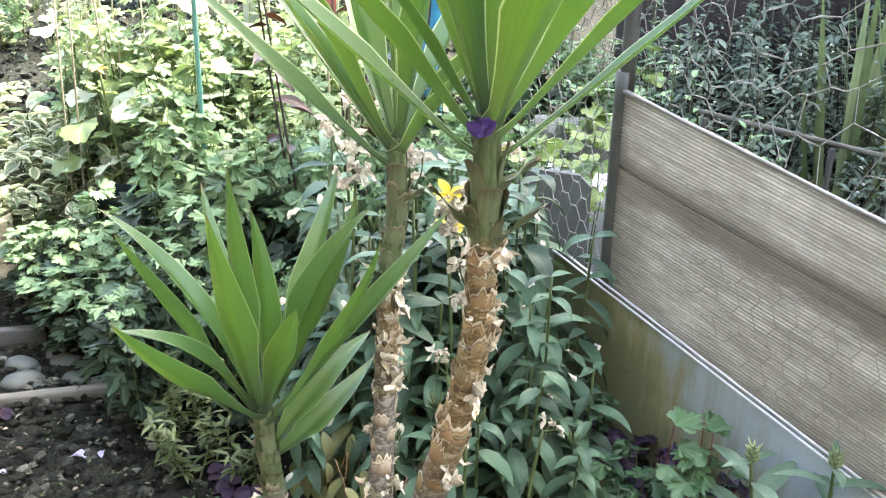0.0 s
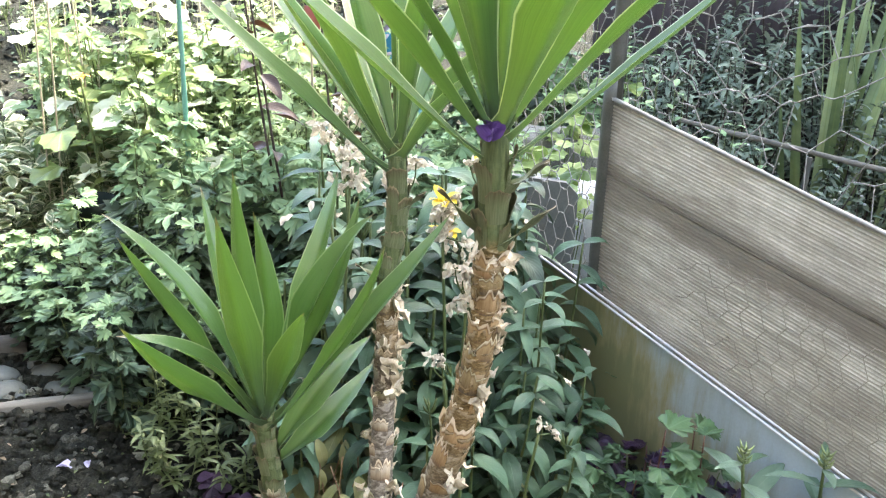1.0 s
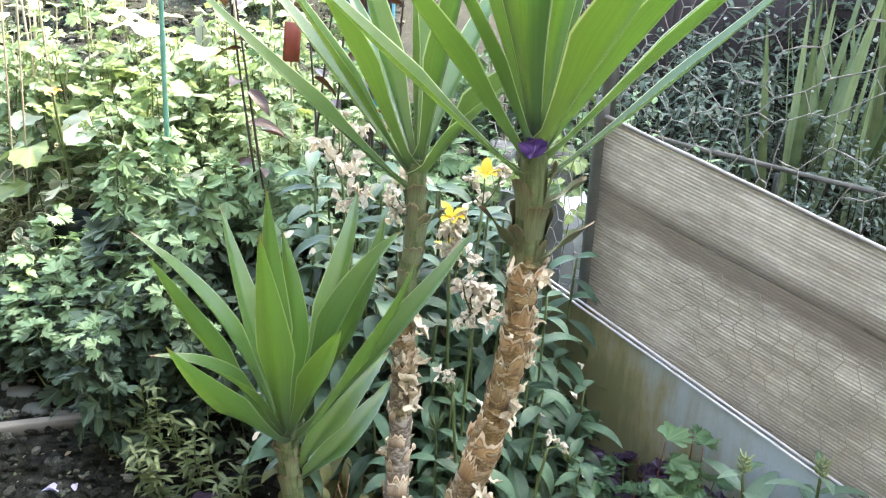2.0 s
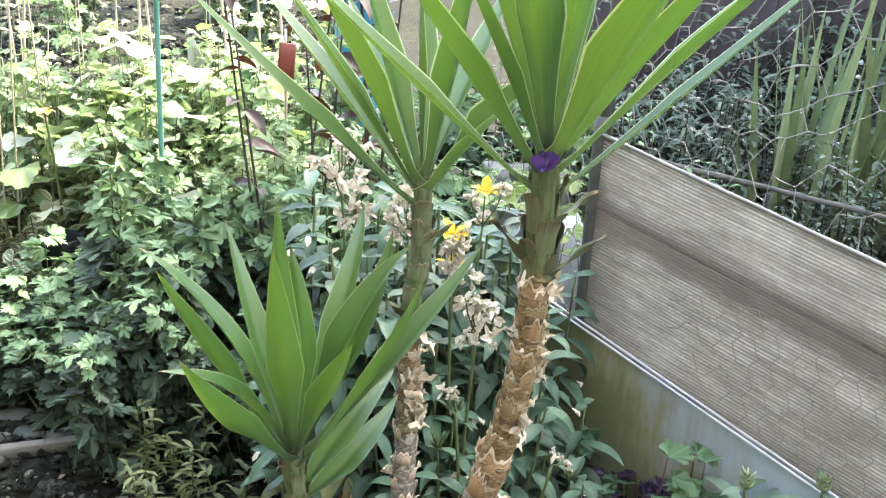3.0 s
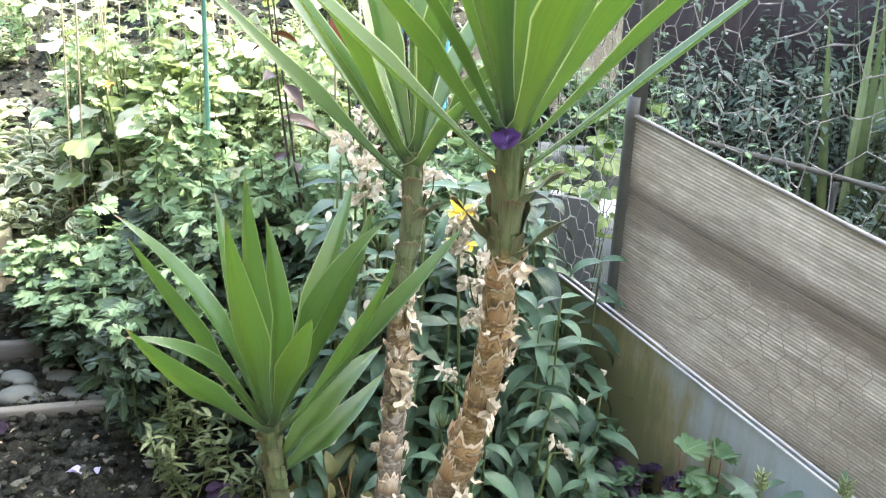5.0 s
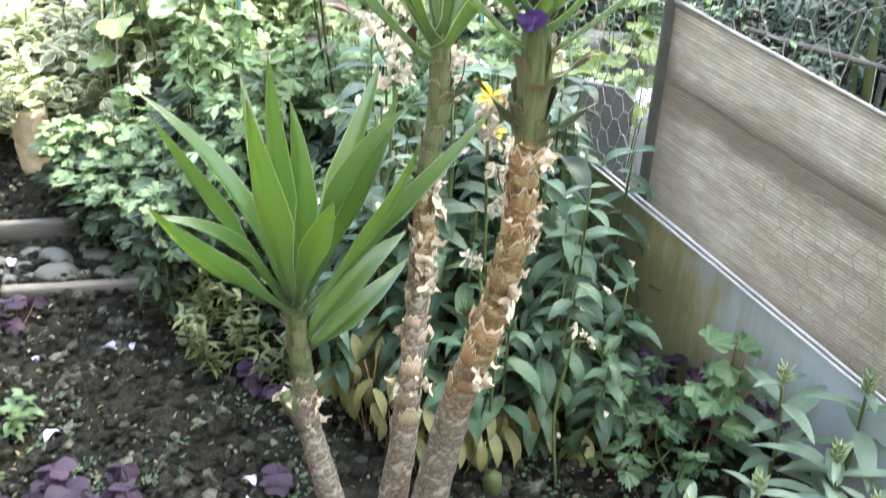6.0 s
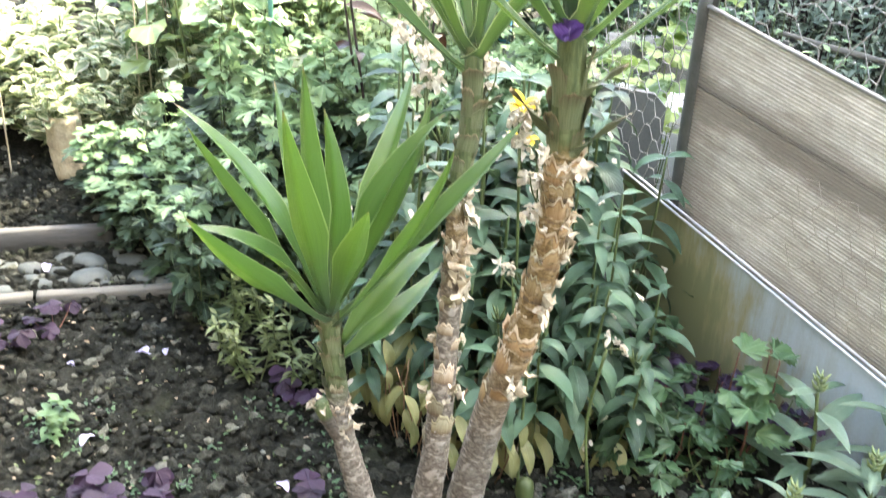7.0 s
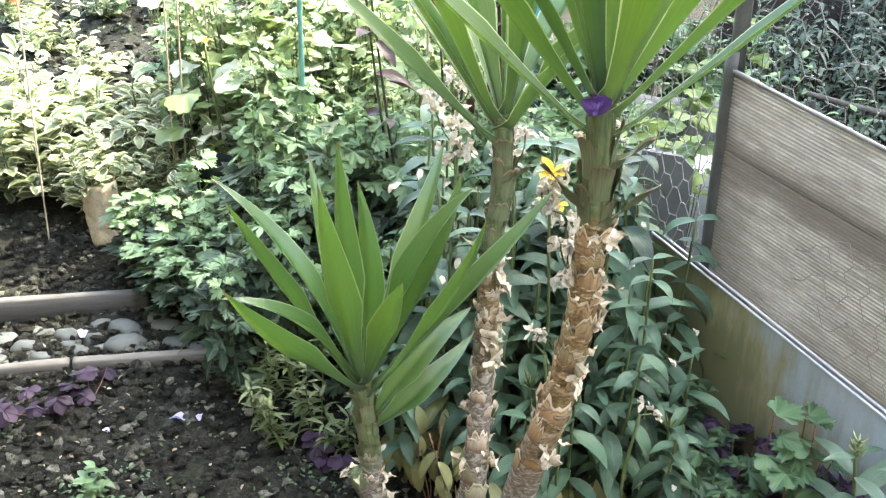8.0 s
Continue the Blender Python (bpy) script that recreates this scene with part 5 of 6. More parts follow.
for src, x, y, turn, f in ((B, -0.27, 1.58, 2.2, 0.9), (C, 0.02, 1.72, 0.8, 1.1), (A, 0.06, 1.90, 3.4, 1.3), (D, -0.05, 1.46, 4.0, 1.0), (B, -0.12, 1.80, 5.0, 1.5), (C, -0.30, 1.76, 1.3, 1.15), (D, 0.20, 1.66, 2.6, 1.0), (A, -0.02, 1.95, 1.1, 1.4), (C, -0.20, 1.95, 2.9, 1.25), (A, -0.18, 1.70, 4.4, 1.2), (C, 0.12, 1.66, 5.2, 0.95)):
    c = copy_thing(src, Matrix.LocRotScale((x, y, ground_z(x, y)), Euler((0, 0, turn)), None))
    c.scale = (f,) * 3
# in front of the frame, near the path
LONG = lance_leaves(7, 0.142, 0.036, "long", "leaf", (0.4, 0.9))


def bud_phlox(seed, at, height, lean, nodes=5):
    """One stem with wide-set pairs of long leaves and a spike of buds."""
    r = random.Random(seed)
    t = thing("phlox", "young phlox with long pointed leaves and a green bud spike", "plant", (at[0], at[1], ground_z(*at)), "bud-tipped plants")
    pts = stem_line((0, 0, 0), (lean[0], lean[1], height), 0.012, 14, seed)
    part("stem", tube(Shape(), pts, np.linspace(0.005, 0.003, 14), 7), M["stem"], t)
    for k in range(nodes):
        i = 4 + int(9 * k / max(1, nodes - 1))
        for flip in (0, math.pi):
            leaf_at(r.choice(LONG), t, pts[i], k * 1.45 + seed + flip + r.uniform(-0.25, 0.25), r.uniform(-0.3, 0.1), r.uniform(-0.25, 0.25), r.uniform(0.75, 1.1) * (0.62 if k == nodes - 1 else 1.0))
    for j in range(16):
        an = j * 2.4
        q = pts[-1] + np.array((math.cos(an) * 0.009, math.sin(an) * 0.009, 0.004 + 0.0022 * j))
        part("bud", tube(Shape(), [pts[-1] + np.array((0, 0, 0.0022 * j)), q, q + np.array((math.cos(an) * 0.006, math.sin(an) * 0.006, 0.011))], [0.0012, 0.0030, 0.0008], 5), M["bud"], t, "pale green flower bud")
    return t


bud_phlox(11, (0.385, 1.20), 0.115, (0.005, 0.01), 3)
bud_phlox(12, (0.565, 1.43), 0.27, (-0.01, 0.0), 6)
bud_phlox(13, (0.690, 1.42), 0.275, (0.01, 0.0), 6)
bud_phlox(14, (0.510, 1.27), 0.14, (0.0, 0.0), 4)
bud_phlox(15, (0.630, 1.20), 0.16, (0.0, 0.0), 5)
bud_phlox(16, (0.760, 1.20), 0.20, (0.0, 0.0), 5)
bud_phlox(17, (0.700, 1.22), 0.17, (-0.01, 0.0), 6)
bud_phlox(18, (0.560, 1.18), 0.12, (0.01, 0.0), 5)
bud_phlox(19, (0.640, 1.30), 0.20, (0.0, 0.01), 6)


def leaf_plant(name, label, mat, at, stems, height, reach, size, lobes, depth, seed, stem_mat="stem", count=5, flat=0.2, category="plant", first=3):
    """Few larger lobed leaves, each its own part, on thin stalks."""
    r = random.Random(seed)
    t = thing(name, label, category, (at[0], at[1], ground_z(*at) - 0.004))
    for k in range(stems):
        a = k * 2.4 + r.uniform(-0.3, 0.3)
        top = np.array((math.cos(a) * reach * r.uniform(0.2, 1), math.sin(a) * reach * r.uniform(0.2, 1), height * r.uniform(0.55, 1.0)))
        pts = stem_line((0, 0, 0), top, 0.02, 8, a)
        part("stem", tube(Shape(), pts, np.linspace(0.0026, 0.0014, 8), 5), M[stem_mat], t)
        for j in range(count):
            i = 7 if j == 0 else r.randint(first, 7)
            b = a + r.uniform(-1.8, 1.8) + j * 2.1
            out = np.array((math.cos(b), math.sin(b), r.uniform(-flat, flat)))
            q = pts[i] + out * (0.012 if j else 0.0)
            part("leaf", lobed_leaf(Shape(), q, out, size * r.uniform(0.7, 1.1), lobes, depth, r.uniform(0.1, 0.5), r.uniform(-0.3, 0.3), 31 if depth > 0.15 else 24, 0.12, r.uniform(0, 6)), M[mat], t)
    return t


def oxalis(x, y, count, seed):
    """Low clump; each leaf is three notched leaflets spread flat on a thin stalk."""
    r = random.Random(seed)
    t = thing("oxalis", "low oxalis with dusky purple three-part leaves", "plant", (x, y, ground_z(x, y) - 0.004))
    for k in range(count):
        a, d = r.uniform(0, 6.28), r.uniform(0.01, 0.085)
        top = np.array((math.cos(a) * d, math.sin(a) * d, r.uniform(0.02, 0.06)))
        part("stalk", tube(Shape(), stem_line((0, 0, 0), top, 0.01, 6, a), 0.0011, 5), M["stem_red"], t)
        s, turn, size = Shape(), r.uniform(0, 6.28), r.uniform(0.028, 0.046)
        for j in range(3):
            b = turn + j * 2.094
            for half in (-1, 1):
                blade(s, top, (math.cos(b + 0.42 * half), math.sin(b + 0.42 * half), r.uniform(-0.9, 0.35)), size * r.uniform(0.75, 1.1), size * 0.85, 0.4, 0.1, 0.25 * half, lambda q: min(1.0, 0.12 + 1.5 * q) * (1 - max(0.0, (q - 0.6) / 0.4) ** 2.0 * 0.75), 6, 2)
        part("leaf", s, M["purple"], t)
    return t


leaf_plant("mallow", "young plant with light green toothed lobed leaves on red stems", "lobed_light", (0.45, 1.50), 4, 0.29, 0.06, 0.068, 5, 0.2, 5, "stem_red", 3, first=5)
leaf_plant("mallow", "young plant with light green toothed lobed leaves on red stems", "lobed", (0.33, 1.50), 4, 0.18, 0.09, 0.052, 5, 0.3, 6, "stem_red", 5)
leaf_plant("mallow", "young plant with light green toothed lobed leaves on red stems", "lobed", (0.25, 1.58), 4, 0.20, 0.10, 0.050, 5, 0.3, 7, "stem_red", 5)
for k, (x, y, h) in enumerate(((0.36, 1.58, 0.17), (0.29, 1.44, 0.14), (0.40, 1.44, 0.15), (0.48, 1.56, 0.16), (0.22, 1.72, 0.24), (0.30, 1.86, 0.26))):
    leaf_plant("mallow", "young plant with light green toothed lobed leaves on red stems", "lobed", (x, y), 4, h, 0.09, 0.044, 5, 0.42, 260 + k, "stem", 5)
for k, (x, y) in enumerate(((0.34, 1.78), (0.28, 1.70), (0.42, 1.68), (0.50, 1.60), (0.38, 1.62))):
    leaf_plant("heuchera", "low clump of dark purple lobed leaves", "purple_deep", (x, y), 6, 0.12, 0.11, 0.056, 5, 0.2, 40 + k, "stem_red", 3)
for k, (x, y, n) in enumerate(((-0.62, 1.19, 7), (-0.80, 1.14, 6), (-0.66, 1.03, 5), (-1.18, 1.63, 6), (-1.09, 1.70, 5), (-0.47, 1.59, 4), (-0.70, 1.14, 4), (-0.88, 1.08, 5), (-1.28, 1.58, 5), (-0.34, 1.28, 2))):
    oxalis(x, y, n, 60 + k)


def sprig_plant(at, seed, stems, height, reach, mat="sprig", lng=0.045, wid=0.009, label="small lime-green sprig with narrow leaves", name="sprig_plant"):
    r = random.Random(seed)
    t = thing(name, label, "plant", (at[0], at[1], ground_z(*at) - 0.004))
    le = Shape()
    for k in range(stems):
        a = r.uniform(0, 6.28)
        top = (math.cos(a) * reach * r.random(), math.sin(a) * reach * r.random(), height * r.uniform(0.5, 1))
        pts = stem_line((0, 0, 0), top, 0.02, 12, a)
        part("stem", tube(Shape(), pts, np.linspace(0.002, 0.001, 12), 5), M["stem"], t)
        for i in range(3, 12):
            for _ in range(2):
                b = r.uniform(0, 6.28)
                blade(le, pts[i], (math.cos(b), math.sin(b), r.uniform(0.0, 0.7)), lng * r.uniform(0.6, 1.1), wid * r.uniform(0.8, 1.3), r.uniform(0.2, 1.0), 0.3, 0.0, lance_profile, 6, 2)
    part("foliage", le, M[mat], t)
    return t


for k, (x, y, h) in enumerate(((-0.64, 1.66, 0.24), (-0.56, 1.60, 0.20), (-0.70, 1.74, 0.22), (-0.52, 1.70, 0.28), (-0.42, 1.62, 0.2))):
    sprig_plant((x, y), 80 + k, 4, h, 0.09)
sprig_plant((-0.905, 1.36), 90, 3, 0.10, 0.04, "lobed_light", 0.035, 0.014, "small light green seedling with rounded leaves", "seedling")
sprig_plant((-0.28, 1.13), 91, 2, 0.05, 0.02, "sprig", 0.03, 0.012, "tiny light green seedling", "seedling")
sprig_plant((-1.0, 1.20), 92, 4, 0.08, 0.03, "sprig", 0.04, 0.018, "small light green seedling with rounded leaves", "seedling")

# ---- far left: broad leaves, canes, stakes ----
for k, (x, y, h, mat) in enumerate(((-1.00, 2.55, 0.62, "squash"), (-1.15, 2.75, 0.62, "squash"), (-0.88, 2.50, 0.62, "sunlit"), (-1.30, 2.90, 0.60, "sunlit"), (-1.05, 3.0, 0.70, "sunlit"), (-0.90, 2.85, 0.75, "sunlit"), (-0.75, 3.2, 0.62, "squash"), (-1.0, 2.9, 0.66, "sunlit"), (-1.20, 2.60, 0.48, "squash"), (-0.82, 2.62, 0.66, "squash"), (-1.12, 2.62, 0.52, "sunlit"), (-0.95, 3.15, 0.72, "sunlit"), (-0.66, 2.75, 0.66, "squash"))):
    leaf_plant("squash_plant", "tall plant with broad rounded leaves coloured pale as if sunlit" if mat == "sunlit" else "squash plant with broad yellow-green leaves", mat, (x, y + 0.15), 6, h, 0.18, 0.105, 5, 0.08, 120 + k, "stem", 2, 0.3)

for k, (x, y, h) in enumerate(((-1.28, 2.95, 0.98), (-1.12, 3.05, 1.02), (-0.96, 3.10, 0.95), (-1.36, 3.10, 1.05), (-0.82, 3.25, 0.98))):
    leaf_plant("climbing_bean", "climbing plant with yellow-green rounded leaves on thin canes", "squash", (x, y), 4, h, 0.14, 0.062, 9, 0.05, 180 + k, "cane", 2, 0.3)


def pole(name, label, category, a, b, r, mat, nodes=0):
    t = Vector(b) - Vector(a)
    pts = [np.array(a) + np.array(t) * k / 24 for k in range(25)]
    rad = [r * (1.18 if nodes and k % nodes == 0 else 1.0) for k in range(25)]
    return tagged(part(name, tube(Shape(), pts, rad, 8), M[mat]), label, category)


pole("plant_stake", "green plastic-coated plant stake", "stake", (-0.742, 2.35, 0.0), (-0.725, 2.35, 1.35), 0.0065, "stake", 3)
for x, y, dx, dy, h in ((-1.30, 2.7, 0.03, 0.05, 1.25), (-1.20, 2.9, -0.05, 0.0, 1.2), (-1.27, 2.72, 0.06, 0.0, 1.3), (-1.65, 2.5, 0.02, 0.02, 0.9), (-1.05, 3.1, 0.02, 0.0, 1.3)):
    pole("garden_cane", "thin tan bamboo cane among the foliage", "cane", (x, y, ground_z(x, y) - 0.02), (x + dx, y + dy, h), 0.0027, "cane", 5)


def maroon_shrub(at, seed, height):
    r = random.Random(seed)
    t = thing("maroon_shrub", "thin dark-stemmed shrub with maroon leaves", "shrub", (at[0], at[1], ground_z(*at)))
    for k in range(5):
        a = r.uniform(0, 6.28)
        top = (math.cos(a) * 0.16, math.sin(a) * 0.10, height * r.uniform(0.75, 1))
        pts = stem_line((0, 0, 0), top, 0.05, 12, a + 1)
        part("stem", tube(Shape(), pts, np.linspace(0.005, 0.002, 12), 6), M["stem_dark"], t)
        for i in range(6, 12):
            b = r.uniform(0, 6.28)
            part("leaf", blade(Shape(), pts[i], (math.cos(b), math.sin(b), r.uniform(-0.6, 0.4)), r.uniform(0.07, 0.11), 0.035, 0.6, 0.35, r.uniform(-0.6, 0.6), lance_profile, 8, 4, 0.1, i), M["maroon"], t)
    return t


maroon_shrub((-0.42, 2.30), 5, 1.15)
maroon_shrub((-0.28, 2.42), 6, 1.2)

# ---- day lilies ----


def lily(at, height, seed, flowers, wilted):
    r = random.Random(seed)
    t = thing("day_lily", "yellow day lily with fresh and withered flowers", "flower", (at[0], at[1], ground_z(*at)))
    head = np.array((0, 0, height * 0.9))
    small = 0.62 if height < 0.5 else 1.0
    part("flower_stem", tube(Shape(), stem_line((0, 0, 0), head, 0.02, 10, seed), 0.003, 6), M["stem"], t)
    for k in range(flowers + wilted):
        a = r.uniform(0, 6.28)
        q = np.array((math.cos(a) * 0.05 * r.random(), math.sin(a) * 0.04 * r.random(), height * r.uniform(0.88, 1.02)))
        if k == 0:
            q = np.array((0, -0.01, height))
        part("flower_stalk", tube(Shape(), stem_line(head, q, 0.008, 6, a), 0.0016, 5), M["stem"], t)
        fresh = k < flowers
        heart = part("flower" if fresh else "withered_flower", tube(Shape(), [q, q + np.array((0, -0.004, 0.006))], [0.004, 0.002], 7), M["yellow" if fresh else "wilt"], t, "fresh yellow flower" if fresh else "dry pale withered flower")
        for j in range(6):
            s = Shape()
            b = j * 1.047 + a
            if fresh:
                blade(s, q, (math.cos(b) * 0.7, math.sin(b) * 0.7 - 0.5, 0.5), r.uniform(0.030, 0.042), 0.022, 0.6, 0.3, r.uniform(-0.3, 0.3), oval, 7, 4, 0.1, j)
            else:
                blade(s, q + np.array((r.uniform(-0.008, 0.008), 0, r.uniform(-0.008, 0.008))), (r.uniform(-1, 1), r.uniform(-1, 0.6), r.uniform(-1.2, 0.8)), r.uniform(0.014, 0.036) * small, r.uniform(0.008, 0.018) * small, r.uniform(-1.5, 2.0), r.uniform(0.2, 1.0), r.uniform(-1.5, 1.5), oval, 7, 4, 0.7, j * 2.0 + k)
            part("petal", s, M["yellow" if fresh else "wilt"], heart)
    return t


lily((-0.02, 1.565), 0.71, 1, 2, 9)
lily((0.03, 1.50), 0.60, 2, 0, 10)
lily((0.052, 1.76), 0.735, 3, 1, 3)
lily((-0.20, 1.62), 0.80, 4, 0, 6)
lily((-0.10, 1.70), 0.74, 5, 0, 9)
lily((-0.24, 1.80), 0.82, 6, 0, 8)
lily((-0.005, 1.42), 0.46, 7, 0, 2)
lily((0.035, 1.36), 0.33, 8, 0, 1)
lily((0.17, 1.38), 0.37, 9, 0, 2)

# ---- beyond the wire: dark shrubs and reeds ----


def dark_shrub(seed):
    r = random.Random(seed)
    st, le, fl = Shape(), Shape(), Shape()
    for k in range(12):
        a = r.uniform(0, 6.28)
        top = (math.cos(a) * 0.26 * r.uniform(0.2, 1), math.sin(a) * 0.26 * r.uniform(0.2, 1), r.uniform(0.25, 0.6))
        pts = stem_line((0, 0, 0), top, 0.06, 14, a)
        tube(st, pts, np.linspace(0.004, 0.001, 14), 5, False)
        for i in range(3, 14):
            for _ in range(6):
                b = r.uniform(0, 6.28)
                q = pts[i] + np.array((r.uniform(-0.02, 0.02), r.uniform(-0.02, 0.02), r.uniform(-0.02, 0.02)))
                blade(le, q, (math.cos(b), math.sin(b), r.uniform(-0.5, 0.6)), r.uniform(0.025, 0.055), r.uniform(0.008, 0.017), r.uniform(0.2, 1.0), 0.3, r.uniform(-0.5, 0.5), lance_profile, 5, 2)
            if r.random() < 0.5:
                b = r.uniform(0, 6.28)
                lump(fl, pts[i] + np.array((math.cos(b), math.sin(b), 0.5)) * 0.02, (0.005, 0.005, 0.004), i + k, 0.3, 3, 6)
    return st, le, fl


protos = []
for k in range(3):
    t = thing("dark_shrub", "dark green narrow-leaved shrub behind the wire netting", "shrub", group="shrubs beyond the wire")
    st, le, fl = dark_shrub(500 + k)
    part("blossom", fl, M["white_petal"], t, "tiny white flower buds")
    part("stalk", st, M["stem_dark"], t)
    part("foliage", le, M["dark"], t)
    protos.append(t)
spots = [(x + r2.uniform(-0.08, 0.08), y + r2.uniform(-0.08, 0.08), r2.uniform(0.8, 1.2)) for y, xa, xb in ((2.75, 0.95, 1.9), (3.0, 0.75, 2.1), (3.25, 0.6, 2.2), (3.5, 0.5, 2.3)) for x in np.arange(xa, xb, 0.26)]
spots += [(x + r2.uniform(-0.06, 0.06), y, f) for x, y, f in ((1.9, 3.4, 1.9), (1.32, 3.5, 1.5), (1.05, 3.55, 1.1), (1.62, 3.45, 1.6), (2.1, 3.2, 1.8), (1.85, 3.1, 1.5))]
scatter(protos, spots, "", "", "", "")


def reeds(at, seed, count, height):
    r = random.Random(seed)
    t = thing("reed_clump", "tall green iris blades behind the dark shrubs", "reeds", (at[0], at[1], ground_z(*at)))
    for k in range(count):
        a = r.uniform(0, 6.28)
        s = blade(Shape(), (math.cos(a) * 0.09 * r.random(), math.sin(a) * 0.09 * r.random(), 0), (r.uniform(-0.28, 0.28), r.uniform(-0.15, 0.15), 1), height * r.uniform(0.5, 1.1), 0.036, 0.0, 0.2, r.uniform(-0.6, 0.6), lambda t: max(0.02, (1 - t ** 3)), 12, 2)
        part("leaf", s, M["reed"], t)
    return t


reeds((1.10, 2.86), 1, 12, 1.15)
reeds((1.30, 2.92), 2, 14, 1.1)
reeds((1.42, 2.98), 3, 9, 1.0)

# ---- small things on the soil ----


def fallen_petal(x, y, size, mat, label, turn):
    s = blade(Shape(), (0, 0, 0.004), (1, 0, 0.5), size, size * 0.55, 1.2, 0.5, 0.2, oval, 6, 4, 0.3, turn)
    ob = tagged(part("petal", s, M[mat]), label, "petal")
    ob.matrix_basis = Matrix.LocRotScale((x, y, ground_z(x, y) + 0.006), Euler((0, 0, turn)), None)


for k, (x, y, size) in enumerate(((-0.87, 1.66, 0.045), (-0.80, 1.665, 0.03), (-0.41, 1.20, 0.04), (-0.42, 1.29, 0.035), (-0.84, 1.33, 0.045), (-0.30, 1.40, 0.03), (-1.26, 1.99, 0.05), (-0.25, 1.25, 0.03), (-0.98, 1.58, 0.025))):
    fallen_petal(x, y, size, "petal", "fallen lilac petal lying on the soil", k * 1.9)


def white_bits():
    for k, (x, y, r) in enumerate(((-0.505, 1.16, 0.011), (-0.465, 1.165, 0.010), (-0.44, 1.17, 0.010), (-0.40, 1.235, 0.009), (-0.33, 1.35, 0.006), (-0.62, 1.35, 0.006), (-0.30, 1.06, 0.008), (0.02, 1.05, 0.007))):
        s = lump(Shape(), (0, 0, 0), (r * 1.5, r * 0.8, r * 0.6), k * 3.1, 0.3, 6, 10)
        ob = tagged(part("pebble", s, M["pebble"]), "small white pebble on the dark soil", "stone", "white pebbles")
        ob.matrix_basis = pose(x, y, ground_z(x, y) + r * 0.45, 0, 0, k * 47)
    for k in range(40):
        x, y, r = rng.uniform(-1.3, 0.4), rng.uniform(0.95, 1.75), rng.uniform(0.004, 0.010)
        s = lump(Shape(), (0, 0, 0), (r * 1.3, r, r * 0.6), k * 1.9 + 50, 0.35, 5, 8)
        ob = tagged(part("pebble", s, M["cobble"]), "small grey stone lying on the soil", "stone", "small stones")
        ob.matrix_basis = pose(x, y, ground_z(x, y) + r * 0.35, 0, 0, k * 77)


white_bits()
s = lump(Shape(), (0, 0, 0), (0.03, 0.022, 0.018), 4.2, 0.3, 9, 14)
ob = tagged(part("stone", s, M["cobble"]), "grey stone wedged between the yucca trunks", "stone")
ob.matrix_basis = pose(-0.135, 1.115, 0.012, 0, 0, 20)


def moss_patch():
    s = Shape()
    for k in range(900):
        a, q = rng.uniform(0, 6.28), rng.random() ** 0.6
        x, y = 0.16 + math.cos(a) * q * 0.17, 1.17 + math.sin(a) * q * 0.12
        r = rng.uniform(0.004, 0.010)
        lump(s, (x, y, ground_z(x, y) + 0.003), (r, r, r * 0.8), k, 0.5, 3, 5)
    tagged(part("moss", s, M["moss"], smooth=False), "patch of yellow-green moss on the soil", "moss", kind="stuff")


moss_patch()


def litter():
    """Scraps of dead leaf and green bits strewn over the bed."""
    for mat, count, label, seed in (("scrap", 520, "scraps of dry tan leaves on the soil", 5), ("sprig", 900, "tiny green weed leaves on the soil", 6), ("lobed", 9000, "creeping green weeds and moss between the soil crumbs", 8)):
        r, s = random.Random(seed), Shape()
        for k in range(count):
            x, y = r.uniform(-2.0, 0.55), 0.95 + (0.85 if k % 3 else 2.0) * r.random()
            if mat == "lobed" and (noise.noise(Vector((x * 5, y * 5, 3.0))) < 0.05 or y > 1.6):
                continue
            a = r.uniform(0, 6.28)
            blade(s, (x, y, ground_z(x, y) + 0.010), (math.cos(a), math.sin(a), r.uniform(-0.1, 0.5)), r.uniform(0.006, 0.020), r.uniform(0.004, 0.009), r.uniform(0, 1.5), 0.4, r.uniform(-0.6, 0.6), oval, 4, 2)
        tagged(part("leaf_litter", s, M[mat]), label, "litter", kind="stuff")


litter()
s = Shape()
tube(s, [(0, 0, z) for z in (0, 0.015, 0.035, 0.05, 0.058, 0.062)], [0.013, 0.017, 0.018, 0.016, 0.010, 0.002], 14, True, lambda v, a: 1 + 0.06 * math.cos(a * 7))
ob = tagged(part("cactus", s, M["sprig"]), "small stubby yellow-green cactus in the soil", "cactus")
ob.matrix_basis = pose(0.05, 1.33, ground_z(0.05, 1.33) - 0.004)


# ---- beyond the low wall and far up the garden ----
for k, (x, y, h) in enumerate(((0.22, 2.26, 0.70), (0.14, 2.20, 0.62), (0.26, 2.34, 0.62), (0.30, 2.72, 0.62), (0.20, 2.70, 0.58), (0.42, 2.98, 0.62))):
    leaf_plant("lime_plant", "young plant with yellow-green heart-shaped leaves by the wall", "lime", (x, y), 4, h, 0.11, 0.062, 3, 0.06, 150 + k, "stem", 4, 0.4, first=6)
far = random.Random(77)
pot_spots = ((-1.21, 2.34, 0.36), (-1.10, 2.20, 0.34), (-0.98, 2.06, 0.34), (-0.87, 2.08, 0.46), (-0.80, 2.16, 0.62), (-0.95, 2.19, 0.50), (-1.08, 2.31, 0.46), (-0.96, 2.34, 0.56))
tall_src = [o for o in scene.objects if o.name.startswith("chrysanthemum") and not o.parent][:5]
pale_src = [o for o in scene.objects if o.name.startswith("squash_plant") and not o.parent]
pale_lobed = [o for o in scene.objects if o.name.startswith("feverfew") and not o.parent][:3]
